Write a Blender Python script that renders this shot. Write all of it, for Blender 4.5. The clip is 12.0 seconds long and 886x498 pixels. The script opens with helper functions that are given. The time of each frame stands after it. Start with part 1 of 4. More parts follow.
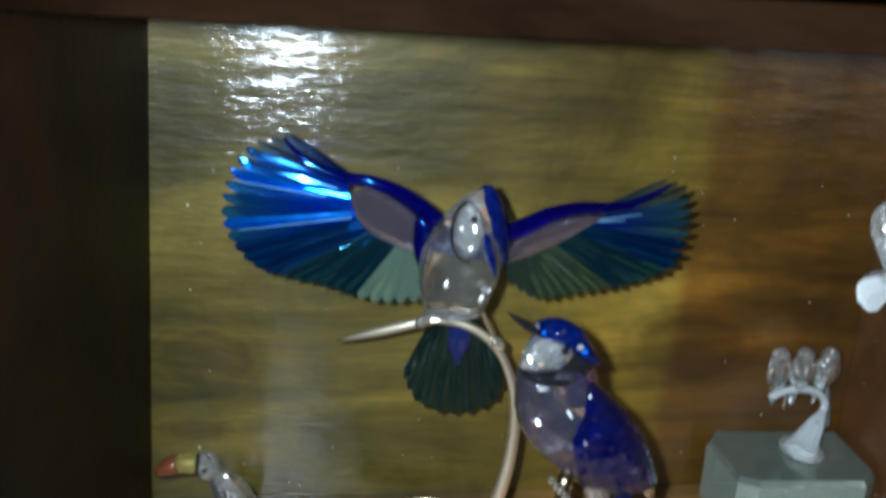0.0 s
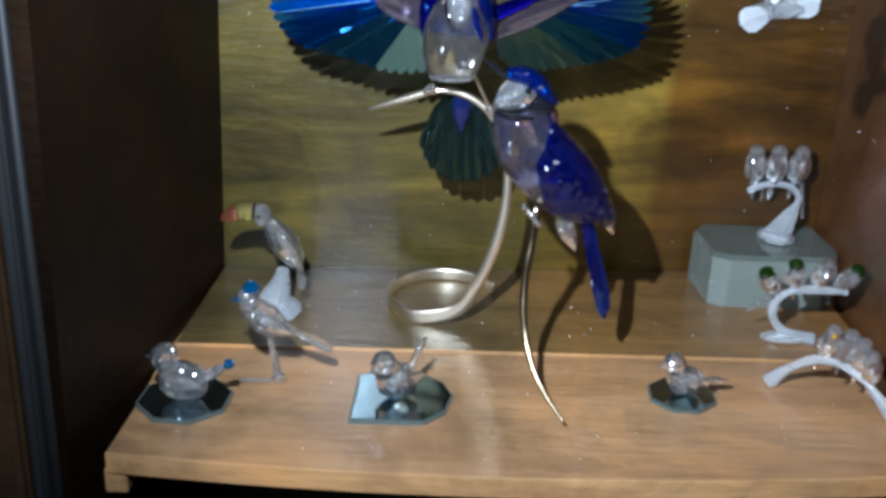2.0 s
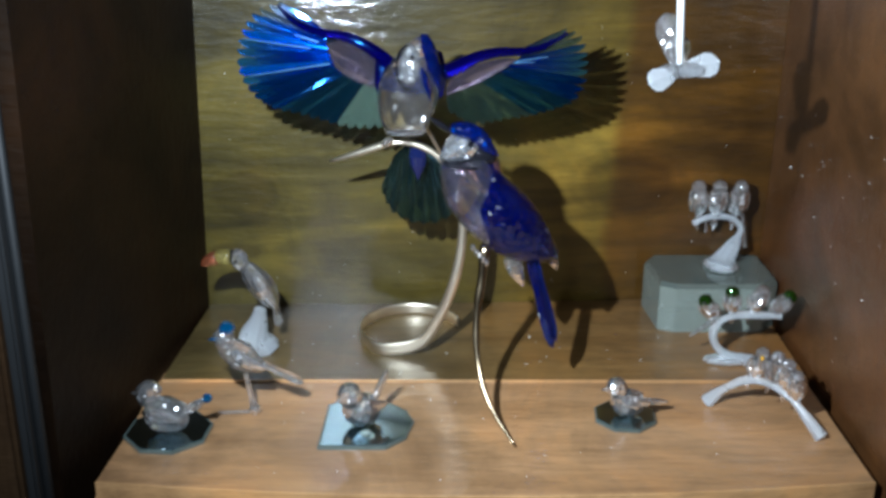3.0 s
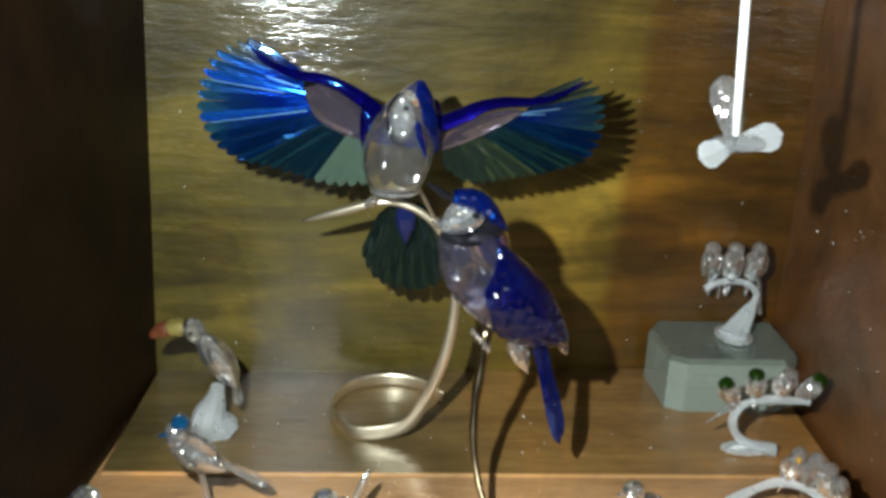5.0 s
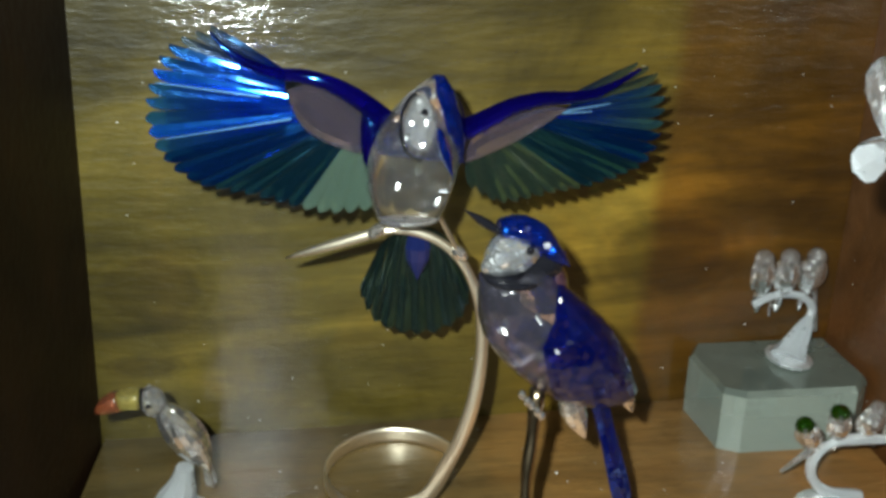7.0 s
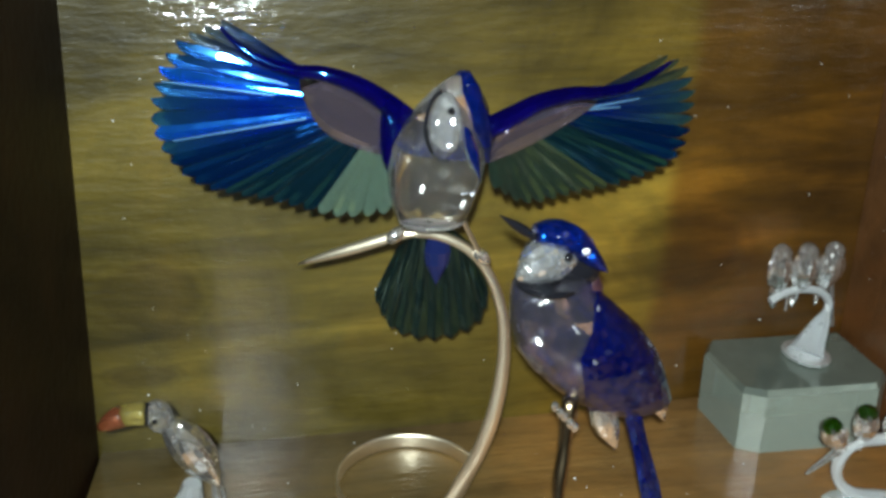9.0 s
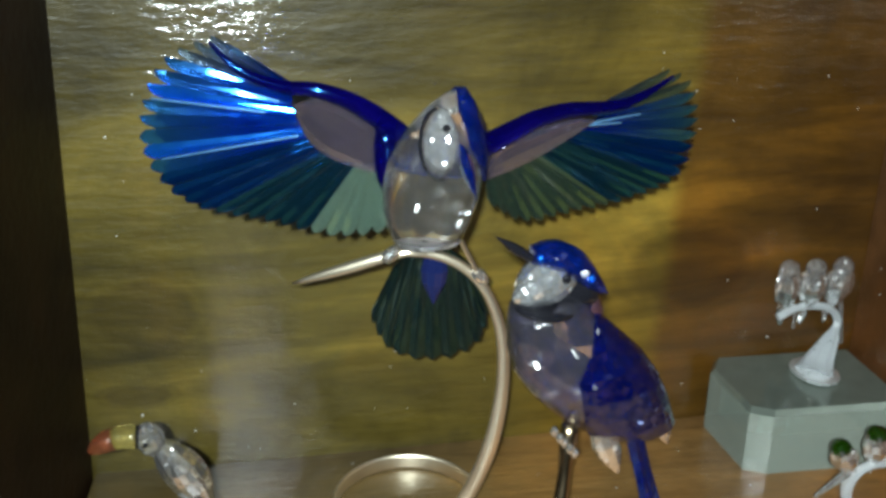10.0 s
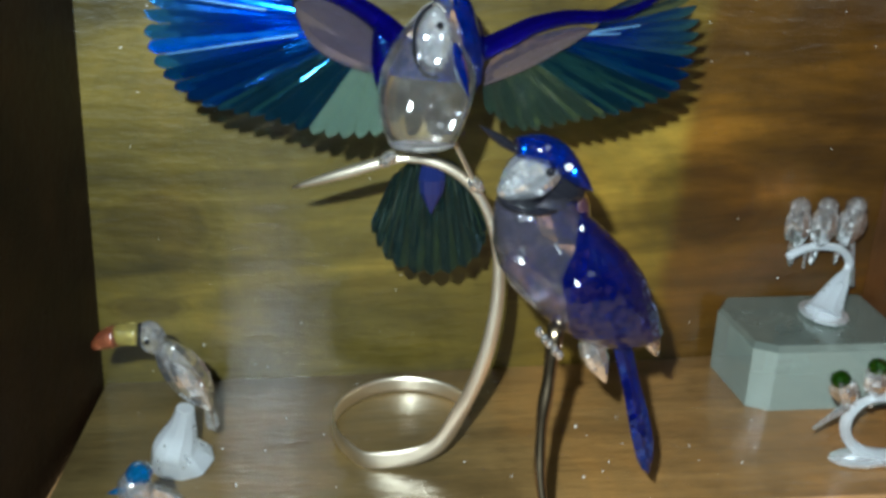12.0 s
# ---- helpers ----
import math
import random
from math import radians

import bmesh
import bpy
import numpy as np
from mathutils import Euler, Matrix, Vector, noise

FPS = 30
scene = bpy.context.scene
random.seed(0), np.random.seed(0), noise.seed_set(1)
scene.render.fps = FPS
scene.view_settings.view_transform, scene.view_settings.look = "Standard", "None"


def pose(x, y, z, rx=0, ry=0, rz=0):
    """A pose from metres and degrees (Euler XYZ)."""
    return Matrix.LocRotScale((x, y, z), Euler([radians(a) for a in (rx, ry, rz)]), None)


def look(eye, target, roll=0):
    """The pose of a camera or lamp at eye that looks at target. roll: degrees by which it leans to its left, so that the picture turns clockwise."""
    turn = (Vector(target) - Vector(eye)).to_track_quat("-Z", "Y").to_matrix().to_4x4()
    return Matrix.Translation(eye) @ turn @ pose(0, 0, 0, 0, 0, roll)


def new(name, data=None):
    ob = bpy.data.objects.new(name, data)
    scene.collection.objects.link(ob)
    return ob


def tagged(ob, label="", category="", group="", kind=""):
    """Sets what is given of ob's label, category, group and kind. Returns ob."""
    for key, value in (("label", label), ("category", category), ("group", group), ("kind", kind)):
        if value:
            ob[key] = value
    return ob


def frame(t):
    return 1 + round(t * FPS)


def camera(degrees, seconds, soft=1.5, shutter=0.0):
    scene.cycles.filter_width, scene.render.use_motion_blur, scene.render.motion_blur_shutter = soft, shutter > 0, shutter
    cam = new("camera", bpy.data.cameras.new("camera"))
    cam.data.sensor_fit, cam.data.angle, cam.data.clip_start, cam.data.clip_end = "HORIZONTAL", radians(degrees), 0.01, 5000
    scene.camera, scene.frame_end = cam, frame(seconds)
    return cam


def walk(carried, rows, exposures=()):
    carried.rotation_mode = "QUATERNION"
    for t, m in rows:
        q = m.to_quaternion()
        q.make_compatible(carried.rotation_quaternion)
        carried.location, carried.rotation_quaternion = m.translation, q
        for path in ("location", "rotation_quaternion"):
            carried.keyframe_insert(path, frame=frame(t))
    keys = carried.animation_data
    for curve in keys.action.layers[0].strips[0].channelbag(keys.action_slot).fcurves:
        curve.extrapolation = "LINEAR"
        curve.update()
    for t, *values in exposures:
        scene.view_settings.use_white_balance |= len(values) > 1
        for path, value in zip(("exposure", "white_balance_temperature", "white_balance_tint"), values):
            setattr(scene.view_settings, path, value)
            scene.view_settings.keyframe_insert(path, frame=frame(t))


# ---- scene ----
cam = camera(46.0, 12.0, soft=3.3, shutter=0.5)
PATH = [
    (0, (0.099, -0.789, 0.482), (0.342, 1.098, -0.134), 3.6),
    (0.5, (0.1, -0.774, 0.439), (0.356, 1.084, -0.256), 2.2),
    (1, (0.112, -0.784, 0.405), (0.341, 1.063, -0.327), 2.8),
    (1.5, (0.162, -0.87, 0.396), (0.23, 0.981, -0.357), 2.3),
    (2, (0.167, -0.993, 0.414), (0.212, 0.868, -0.318), 2.2),
    (2.5, (0.19, -1.057, 0.447), (0.232, 0.803, -0.287), 1.1),
    (3, (0.208, -1.063, 0.455), (0.238, 0.814, -0.233), 0.5),
    (5, (0.172, -0.921, 0.466), (0.309, 0.954, -0.217), 2.6),
    (5.5, (0.156, -0.872, 0.46), (0.343, 0.994, -0.234), 2.2),
    (6, (0.135, -0.814, 0.451), (0.385, 1.039, -0.258), 2.0),
    (6.5, (0.128, -0.773, 0.438), (0.396, 1.079, -0.268), 1.8),
    (8.5, (0.095, -0.704, 0.441), (0.442, 1.122, -0.299), 0.9),
    (9, (0.094, -0.706, 0.438), (0.438, 1.12, -0.301), 1.4),
    (9.5, (0.098, -0.708, 0.44), (0.431, 1.124, -0.291), 1.1),
    (10, (0.104, -0.691, 0.439), (0.431, 1.143, -0.287), 1.1),
    (10.5, (0.112, -0.685, 0.425), (0.422, 1.148, -0.313), 1.6),
    (11, (0.118, -0.691, 0.41), (0.411, 1.147, -0.321), 2.1),
    (11.5, (0.129, -0.71, 0.408), (0.377, 1.136, -0.319), 1.7),
    (12, (0.132, -0.72, 0.398), (0.366, 1.12, -0.349), 1.9),
]
walk(cam, [(t, look(eye, target, roll)) for t, eye, target, roll in PATH], exposures=[(0, -0.1, 6050, 7), (1, 0.02, 5950, 8), (2, 0.04, 5700, 15), (2.5, 0.03, 5550, 18), (3, 0.04, 5900, 13), (5, 0.02, 7000, 8), (6.5, 0.03, 7000, 6), (9, 0.06, 6850, 5), (10.5, 0.12, 6600, 5), (11.5, 0.25, 6400, 6), (12, 0.33, 6200, 5)])

# ---- light: the hand torch that lights the cabinet, and the dim room behind it ----
world = bpy.data.worlds.new("world")
scene.world = world
world.use_nodes = True
world.node_tree.nodes["Background"].inputs[0].default_value = (0.30, 0.33, 0.40, 1)
world.node_tree.nodes["Background"].inputs[1].default_value = 0.02
torch = bpy.data.lights.new("torch", "SPOT")
torch.spot_size, torch.spot_blend = radians(102), 1.0
torch.energy, torch.shadow_soft_size, torch.color = 58.0, 0.007, (0.84, 0.96, 1.0)
torch_ob = new("torch", torch)
torch_ob.matrix_world = look((0.075, -0.765, 0.485), (0.31, -0.05, 0.2))
room_light = bpy.data.lights.new("room_lamp", "POINT")
room_light.energy, room_light.shadow_soft_size, room_light.color = 19.0, 0.05, (0.78, 0.93, 1.0)
room_lamp = new("room_lamp", room_light)
room_lamp.location = (-0.74, -1.31, 0.92)


# ---- materials ----
def shader(name):
    m = bpy.data.materials.new(name)
    m.use_nodes = True
    nt = m.node_tree
    return m, nt, nt.nodes["Principled BSDF"]


def node(nt, kind, **inputs):
    n = nt.nodes.new(kind)
    for key, value in inputs.items():
        n.inputs[key.replace("_", " ")].default_value = value
    return n


def ramp(nt, source, stops):
    r = nt.nodes.new("ShaderNodeValToRGB")
    while len(r.color_ramp.elements) < len(stops):
        r.color_ramp.elements.new(0.5)
    for e, (at, colour) in zip(r.color_ramp.elements, stops):
        e.position, e.color = at, (*colour, 1)
    nt.links.new(source, r.inputs[0])
    return r.outputs[0]


def wood(name, dark, mid, light, along=(0.9, 7, 7), gloss=0.48, coat=1.0, bump=0.36):
    """Varnished veneer: long grain, slow colour drift, fine pores."""
    m, nt, b = shader(name)
    co = nt.nodes.new("ShaderNodeTexCoord")
    mp = node(nt, "ShaderNodeMapping", Scale=along)
    nt.links.new(co.outputs["Object"], mp.inputs[0])
    n1 = node(nt, "ShaderNodeTexNoise", Scale=2.2, Detail=7.0, Roughness=0.6, Distortion=0.9)
    nt.links.new(mp.outputs[0], n1.inputs["Vector"])
    col = ramp(nt, n1.outputs[0], [(0.3, dark), (0.5, mid), (0.72, light)])
    n2 = node(nt, "ShaderNodeTexNoise", Scale=5.0, Detail=9.0, Roughness=0.66, Distortion=0.6)
    nt.links.new(co.outputs["Object"], n2.inputs["Vector"])
    drift = ramp(nt, n2.outputs[0], [(0.3, (0.34, 0.34, 0.32)), (0.5, (0.86, 0.87, 0.8)), (0.7, (1.3, 1.15, 0.86))])
    mix = node(nt, "ShaderNodeMix")
    mix.data_type, mix.blend_type = "RGBA", "MULTIPLY"
    mix.inputs[0].default_value = 1.0
    nt.links.new(col, mix.inputs[6]), nt.links.new(drift, mix.inputs[7])
    mp2 = node(nt, "ShaderNodeMapping", Scale=tuple(v * 9 for v in along))
    nt.links.new(co.outputs["Object"], mp2.inputs[0])
    n3 = node(nt, "ShaderNodeTexNoise", Scale=3.0, Detail=4.0)
    nt.links.new(mp2.outputs[0], n3.inputs["Vector"])
    pores = ramp(nt, n3.outputs[0], [(0.36, (0.72, 0.7, 0.68)), (0.5, (1, 1, 1))])
    mix2 = node(nt, "ShaderNodeMix")
    mix2.data_type, mix2.blend_type = "RGBA", "MULTIPLY"
    mix2.inputs[0].default_value = 0.45
    nt.links.new(mix.outputs[2], mix2.inputs[6]), nt.links.new(pores, mix2.inputs[7])
    nt.links.new(mix2.outputs[2], b.inputs["Base Color"])
    b.inputs["Roughness"].default_value = gloss
    b.inputs["Coat Weight"].default_value = coat
    b.inputs["Coat Roughness"].default_value = 0.09
    b.inputs["Specular IOR Level"].default_value = 0.2
    rip = node(nt, "ShaderNodeTexNoise", Scale=26.0, Detail=5.0, Roughness=0.65)
    mp3 = node(nt, "ShaderNodeMapping", Scale=(0.9, 3.4, 3.4))
    nt.links.new(co.outputs["Object"], mp3.inputs[0])
    nt.links.new(mp3.outputs[0], rip.inputs["Vector"])
    bm_ = node(nt, "ShaderNodeBump", Strength=bump, Distance=0.004)
    nt.links.new(rip.outputs[0], bm_.inputs["Height"])
    nt.links.new(bm_.outputs[0], b.inputs["Normal"]), nt.links.new(bm_.outputs[0], b.inputs["Coat Normal"])
    return m


def crystal(name, colour, rough=0.02, body=0.0, sheen=0.0, facet=0.0, cut=190.0, ior=1.54, fade=None, glint=(1, 1, 1), sparkle=0.0):
    """Cut crystal; body: the share of light that the tinted layer scatters; sheen: the share that its coated facets throw back;
    fade: a centre, two distances from it and the colour into which the glass runs between them; sparkle: the gloss of the small cut facets."""
    m, nt, b = shader(name)
    b.inputs["Base Color"].default_value = (*colour, 1)
    b.inputs["Metallic"].default_value = sheen
    b.inputs["IOR"].default_value = ior
    b.inputs["Specular Tint"].default_value = (*glint, 1)
    b.inputs["Transmission Weight"].default_value = 1.0 - body
    co = nt.nodes.new("ShaderNodeTexCoord")
    n = node(nt, "ShaderNodeTexNoise", Scale=90.0, Detail=3.0)
    nt.links.new(co.outputs["Object"], n.inputs["Vector"])
    wear = node(nt, "ShaderNodeMapRange")
    wear.inputs["To Min"].default_value, wear.inputs["To Max"].default_value = rough * 0.6, rough * 1.5
    nt.links.new(n.outputs[0], wear.inputs["Value"]), nt.links.new(wear.outputs[0], b.inputs["Roughness"])
    if fade:
        centre, near, far, end = fade
        away = nt.nodes.new("ShaderNodeVectorMath")
        away.operation = "DISTANCE"
        away.inputs[1].default_value = centre
        nt.links.new(co.outputs["Object"], away.inputs[0])
        span = node(nt, "ShaderNodeMapRange")
        span.inputs["From Min"].default_value, span.inputs["From Max"].default_value = near, far
        nt.links.new(away.outputs["Value"], span.inputs["Value"])
        nt.links.new(ramp(nt, span.outputs[0], [(0.0, colour), (1.0, end)]), b.inputs["Base Color"])
    for tilt, socket in ((facet, "Normal"), (1.3 if sparkle else 0.0, "Coat Normal")):
        if not tilt:
            continue
        cells = node(nt, "ShaderNodeTexVoronoi", Scale=cut)
        nt.links.new(co.outputs["Object"], cells.inputs["Vector"])
        off = nt.nodes.new("ShaderNodeVectorMath")
        off.operation = "SUBTRACT"
        off.inputs[1].default_value = (0.5, 0.5, 0.5)
        nt.links.new(cells.outputs["Color"], off.inputs[0])
        size = nt.nodes.new("ShaderNodeVectorMath")
        size.operation = "SCALE"
        size.inputs["Scale"].default_value = tilt
        nt.links.new(off.outputs[0], size.inputs[0])
        geo = nt.nodes.new("ShaderNodeNewGeometry")
        add = nt.nodes.new("ShaderNodeVectorMath")
        nt.links.new(geo.outputs["Normal"], add.inputs[0]), nt.links.new(size.outputs[0], add.inputs[1])
        unit = nt.nodes.new("ShaderNodeVectorMath")
        unit.operation = "NORMALIZE"
        nt.links.new(add.outputs[0], unit.inputs[0]), nt.links.new(unit.outputs[0], b.inputs[socket])
    b.inputs["Coat Weight"].default_value, b.inputs["Coat Roughness"].default_value, b.inputs["Coat IOR"].default_value = sparkle, 0.17, 1.7
    return m


def plain(name, colour, rough=0.5, metal=0.0, grain=60.0, depth=0.1, vary=0.15):
    m, nt, b = shader(name)
    co = nt.nodes.new("ShaderNodeTexCoord")
    n = node(nt, "ShaderNodeTexNoise", Scale=grain, Detail=4.0)
    nt.links.new(co.outputs["Object"], n.inputs["Vector"])
    low = tuple(c * (1 - vary) for c in colour)
    nt.links.new(ramp(nt, n.outputs[0], [(0.3, low), (0.7, colour)]), b.inputs["Base Color"])
    b.inputs["Roughness"].default_value, b.inputs["Metallic"].default_value = rough, metal
    bp = node(nt, "ShaderNodeBump", Strength=depth, Distance=0.001)
    nt.links.new(n.outputs[0], bp.inputs["Height"]), nt.links.new(bp.outputs[0], b.inputs["Normal"])
    return m


def tone_along_x(m, stops):
    """Multiplies the veneer's tone by stops along x; darker stops hold painted shade."""
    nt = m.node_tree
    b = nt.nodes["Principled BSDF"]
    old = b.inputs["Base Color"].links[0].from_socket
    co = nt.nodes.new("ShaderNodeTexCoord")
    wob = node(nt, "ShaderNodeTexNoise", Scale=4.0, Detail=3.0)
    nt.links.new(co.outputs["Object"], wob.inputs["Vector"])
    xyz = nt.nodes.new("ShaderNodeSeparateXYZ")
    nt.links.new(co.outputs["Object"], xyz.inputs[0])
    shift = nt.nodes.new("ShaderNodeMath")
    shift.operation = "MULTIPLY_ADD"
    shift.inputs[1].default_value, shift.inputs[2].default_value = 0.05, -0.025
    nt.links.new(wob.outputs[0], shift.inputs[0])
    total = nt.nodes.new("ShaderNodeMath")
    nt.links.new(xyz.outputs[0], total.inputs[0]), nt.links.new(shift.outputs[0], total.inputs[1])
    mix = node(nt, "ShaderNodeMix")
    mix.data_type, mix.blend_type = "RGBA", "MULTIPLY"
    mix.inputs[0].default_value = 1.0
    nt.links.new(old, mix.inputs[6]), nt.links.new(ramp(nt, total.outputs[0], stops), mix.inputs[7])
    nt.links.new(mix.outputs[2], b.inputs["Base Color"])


BACK_WOOD = wood("back_veneer", (0.038, 0.027, 0.0048), (0.09, 0.063, 0.0105), (0.215, 0.147, 0.0265))
def knot(m, at, size):
    """A dark oval knot with a ring or two in the veneer."""
    nt = m.node_tree
    b = nt.nodes["Principled BSDF"]
    old = b.inputs["Base Color"].links[0].from_socket
    co = nt.nodes.new("ShaderNodeTexCoord")
    mp = node(nt, "ShaderNodeMapping", Location=tuple(-a / c for a, c in zip(at, size)), Scale=tuple(1 / c for c in size))
    nt.links.new(co.outputs["Object"], mp.inputs[0])
    wob = node(nt, "ShaderNodeTexNoise", Scale=1.4, Detail=4.0)
    nt.links.new(mp.outputs[0], wob.inputs["Vector"])
    far = nt.nodes.new("ShaderNodeVectorMath")
    far.operation = "LENGTH"
    nt.links.new(mp.outputs[0], far.inputs[0])
    total = nt.nodes.new("ShaderNodeMath")
    total.operation = "MULTIPLY_ADD"
    total.inputs[1].default_value = 0.35
    nt.links.new(wob.outputs[0], total.inputs[0]), nt.links.new(far.outputs["Value"], total.inputs[2])
    mix = node(nt, "ShaderNodeMix")
    mix.data_type, mix.blend_type = "RGBA", "MULTIPLY"
    mix.inputs[0].default_value = 1.0
    tone = ramp(nt, total.outputs[0], [(0.2, (0.52, 0.5, 0.44)), (0.5, (0.64, 0.62, 0.55)), (0.68, (0.58, 0.56, 0.5)), (0.82, (0.86, 0.85, 0.82)), (0.9, (0.8, 0.79, 0.75)), (1.0, (1, 1, 1))])
    nt.links.new(old, mix.inputs[6]), nt.links.new(tone, mix.inputs[7])
    nt.links.new(mix.outputs[2], b.inputs["Base Color"])


knot(BACK_WOOD, (0.015, 0.0, 0.125), (0.062, 0.2, 0.045))
knot(BACK_WOOD, (0.006, 0.0, 0.062), (0.04, 0.2, 0.014))
knot(BACK_WOOD, (0.425, 0.02, 0.135), (0.085, 0.3, 0.055))
# Shade put into the left stops; a paler strip and orange tones follow.
tone_along_x(BACK_WOOD, [(0.0, (0.78, 0.82, 0.84)), (0.17, (0.86, 0.89, 0.9)), (0.25, (0.98, 0.97, 0.95)), (0.35, (1.0, 0.94, 0.8)), (0.375, (1.2, 1.1, 0.95)), (0.405, (1.2, 1.08, 0.9)), (0.42, (0.88, 0.56, 0.32)), (0.6, (0.66, 0.37, 0.19))])
# The left panel's shade is put into this colour, and its gloss cut.
SHADED_SIDE_WOOD = wood("shaded_side_veneer", (0.007, 0.003, 0.001), (0.014, 0.006, 0.002), (0.028, 0.012, 0.004), along=(7, 0.9, 0.9), gloss=0.5, coat=0.0)
SHADED_SIDE_WOOD.node_tree.nodes["Principled BSDF"].inputs["Specular IOR Level"].default_value = 0.12
# Lit copy of the side veneer: brighter and redder for the right panel.
LIT_SIDE_WOOD = wood("lit_side_veneer", (0.04, 0.016, 0.006), (0.085, 0.034, 0.012), (0.14, 0.06, 0.022), along=(7, 0.9, 0.9), gloss=0.36, coat=1.0)
# Rear board's shade is painted in: darker veneer, darkest left of x 0.2.
SHELF_REAR = wood("shaded_shelf_veneer", (0.13, 0.075, 0.03), (0.19, 0.115, 0.048), (0.26, 0.16, 0.07))
tone_along_x(SHELF_REAR, [(0.0, (0.42, 0.48, 0.44)), (0.2, (0.5, 0.52, 0.46)), (0.32, (0.95, 0.85, 0.72)), (0.6, (1.15, 0.92, 0.78))])
SHELF_FRONT = wood("shelf_front_veneer", (0.25, 0.13, 0.062), (0.32, 0.172, 0.085), (0.4, 0.22, 0.115))
EDGE_WOOD = wood("edging_wood", (0.36, 0.19, 0.085), (0.45, 0.245, 0.115), (0.54, 0.31, 0.15))
POST_WOOD = wood("post_wood", (0.035, 0.018, 0.009), (0.06, 0.031, 0.015), (0.09, 0.05, 0.026), along=(14, 14, 1.2), gloss=0.5, coat=0.2)
# Near-black wood without gloss for the board over the shelf.
DARK_WOOD = wood("near_black_wood", (0.004, 0.002, 0.001), (0.007, 0.0033, 0.002), (0.011, 0.0052, 0.003), coat=0.0, gloss=0.6)
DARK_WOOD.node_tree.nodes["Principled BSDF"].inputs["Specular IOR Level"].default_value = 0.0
RUBBER = plain("rubber_seal", (0.009, 0.01, 0.011), 0.62)
CLEAR = crystal("clear_crystal", (0.98, 0.98, 1.0), 0.03, 0.045, 0.05, 0.05, 430, ior=1.62, sparkle=1.0)
FACE = crystal("face_crystal", (0.95, 0.97, 1.0), 0.06, 0.08, 0.1, 0.1, 400, ior=1.62, sparkle=1.0)
BREAST = crystal("breast_crystal", (0.98, 0.95, 0.93), 0.025, 0.014, 0.03, 0.0, 190, ior=1.58, sparkle=0.5)
LILAC = crystal("lilac_crystal", (0.82, 0.78, 0.98), 0.025, 0.016, 0.03, 0.0, 190, ior=1.58, sparkle=0.7)
GREYLILAC = crystal("grey_lilac_crystal", (0.5, 0.42, 0.58), 0.04, 0.03, 0.05)
LEFT_WRIST, RIGHT_WRIST = (0.122, -0.145, 0.309), (0.284, -0.145, 0.3)
SMOKE = crystal("smoky_blue_crystal", (0.004, 0.06, 0.6), 0.05, 0.02, 0.06, fade=(LEFT_WRIST, 0.018, 0.062, (0.34, 0.5, 0.66)), glint=(0.12, 0.55, 1.0))
SMOKE_RIGHT = crystal("smoky_green_crystal", (0.004, 0.05, 0.4), 0.05, 0.02, 0.04, fade=(RIGHT_WRIST, 0.008, 0.04, (0.24, 0.37, 0.36)), glint=(0.12, 0.55, 1.0))
COBALT = crystal("cobalt_crystal", (0.002, 0.08, 0.85), 0.06, 0.04, 0.1, fade=(LEFT_WRIST, 0.03, 0.092, (0.06, 0.32, 0.62)), glint=(0.12, 0.55, 1.0))
COBALT_RIGHT = crystal("cobalt_tip_crystal", (0.002, 0.05, 0.7), 0.06, 0.035, 0.08, fade=(RIGHT_WRIST, 0.015, 0.066, (0.08, 0.28, 0.42)), glint=(0.12, 0.55, 1.0))
DEEP = crystal("deep_blue_crystal", (0.014, 0.007, 0.45), 0.04, 0.035, 0.05, glint=(0.12, 0.55, 1.0))
SKY = crystal("sky_blue_crystal", (0.01, 0.2, 0.95), 0.14, 0.07, 0.22, glint=(0.12, 0.55, 1.0))
TEAL = crystal("teal_crystal", (0.04, 0.2, 0.36), 0.05, 0.018, 0.04, glint=(0.12, 0.55, 1.0))
NIGHT = crystal("night_blue_crystal", (0.008, 0.11, 0.5), 0.05, 0.025, 0.06, glint=(0.12, 0.55, 1.0))
CUT_GLINT = crystal("cut_line_glint_crystal", (0.25, 0.6, 1.0), 0.15, 0.3, 0.5)
AQUA = crystal("pale_aqua_crystal", (0.42, 0.64, 0.52), 0.05, 0.06, 0.03)
TAILGLASS = crystal("dark_tail_crystal", (0.09, 0.2, 0.24), 0.05, 0.02, 0.04, glint=(0.3, 0.7, 1.0))
MOSS = crystal("dark_green_crystal", (0.2, 0.34, 0.27), 0.05, 0.025, 0.03)
CAPBLUE = crystal("crest_crystal", (0.003, 0.04, 0.5), 0.1, 0.06, 0.14, 0.12, 260, glint=(0.12, 0.55, 1.0), sparkle=0.4)
WINGBLUE = crystal("folded_wing_crystal", (0.006, 0.022, 0.42), 0.06, 0.045, 0.1, 0.12, 260, glint=(0.2, 0.6, 1.0), sparkle=0.4)
FROST = crystal("frosted_crystal", (0.86, 0.9, 0.94), 0.3, 0.17, 0.0, 0.04)
GREEN = crystal("green_crystal", (0.03, 0.12, 0.006), 0.05, 0.15, 0.3, 0.8, 300)
AMBER = crystal("amber_crystal", (0.9, 0.5, 0.03), 0.03, 0.4)
RED = crystal("red_crystal", (0.5, 0.17, 0.09), 0.12, 0.1)
YELLOW = crystal("yellow_crystal", (0.5, 0.42, 0.14), 0.12, 0.14)
CYAN = crystal("cyan_crystal", (0.01, 0.2, 0.5), 0.06, 0.2, 0.4, 0.7, 300)
NAVY = plain("navy_crystal_root", (0.006, 0.01, 0.05), 0.08)
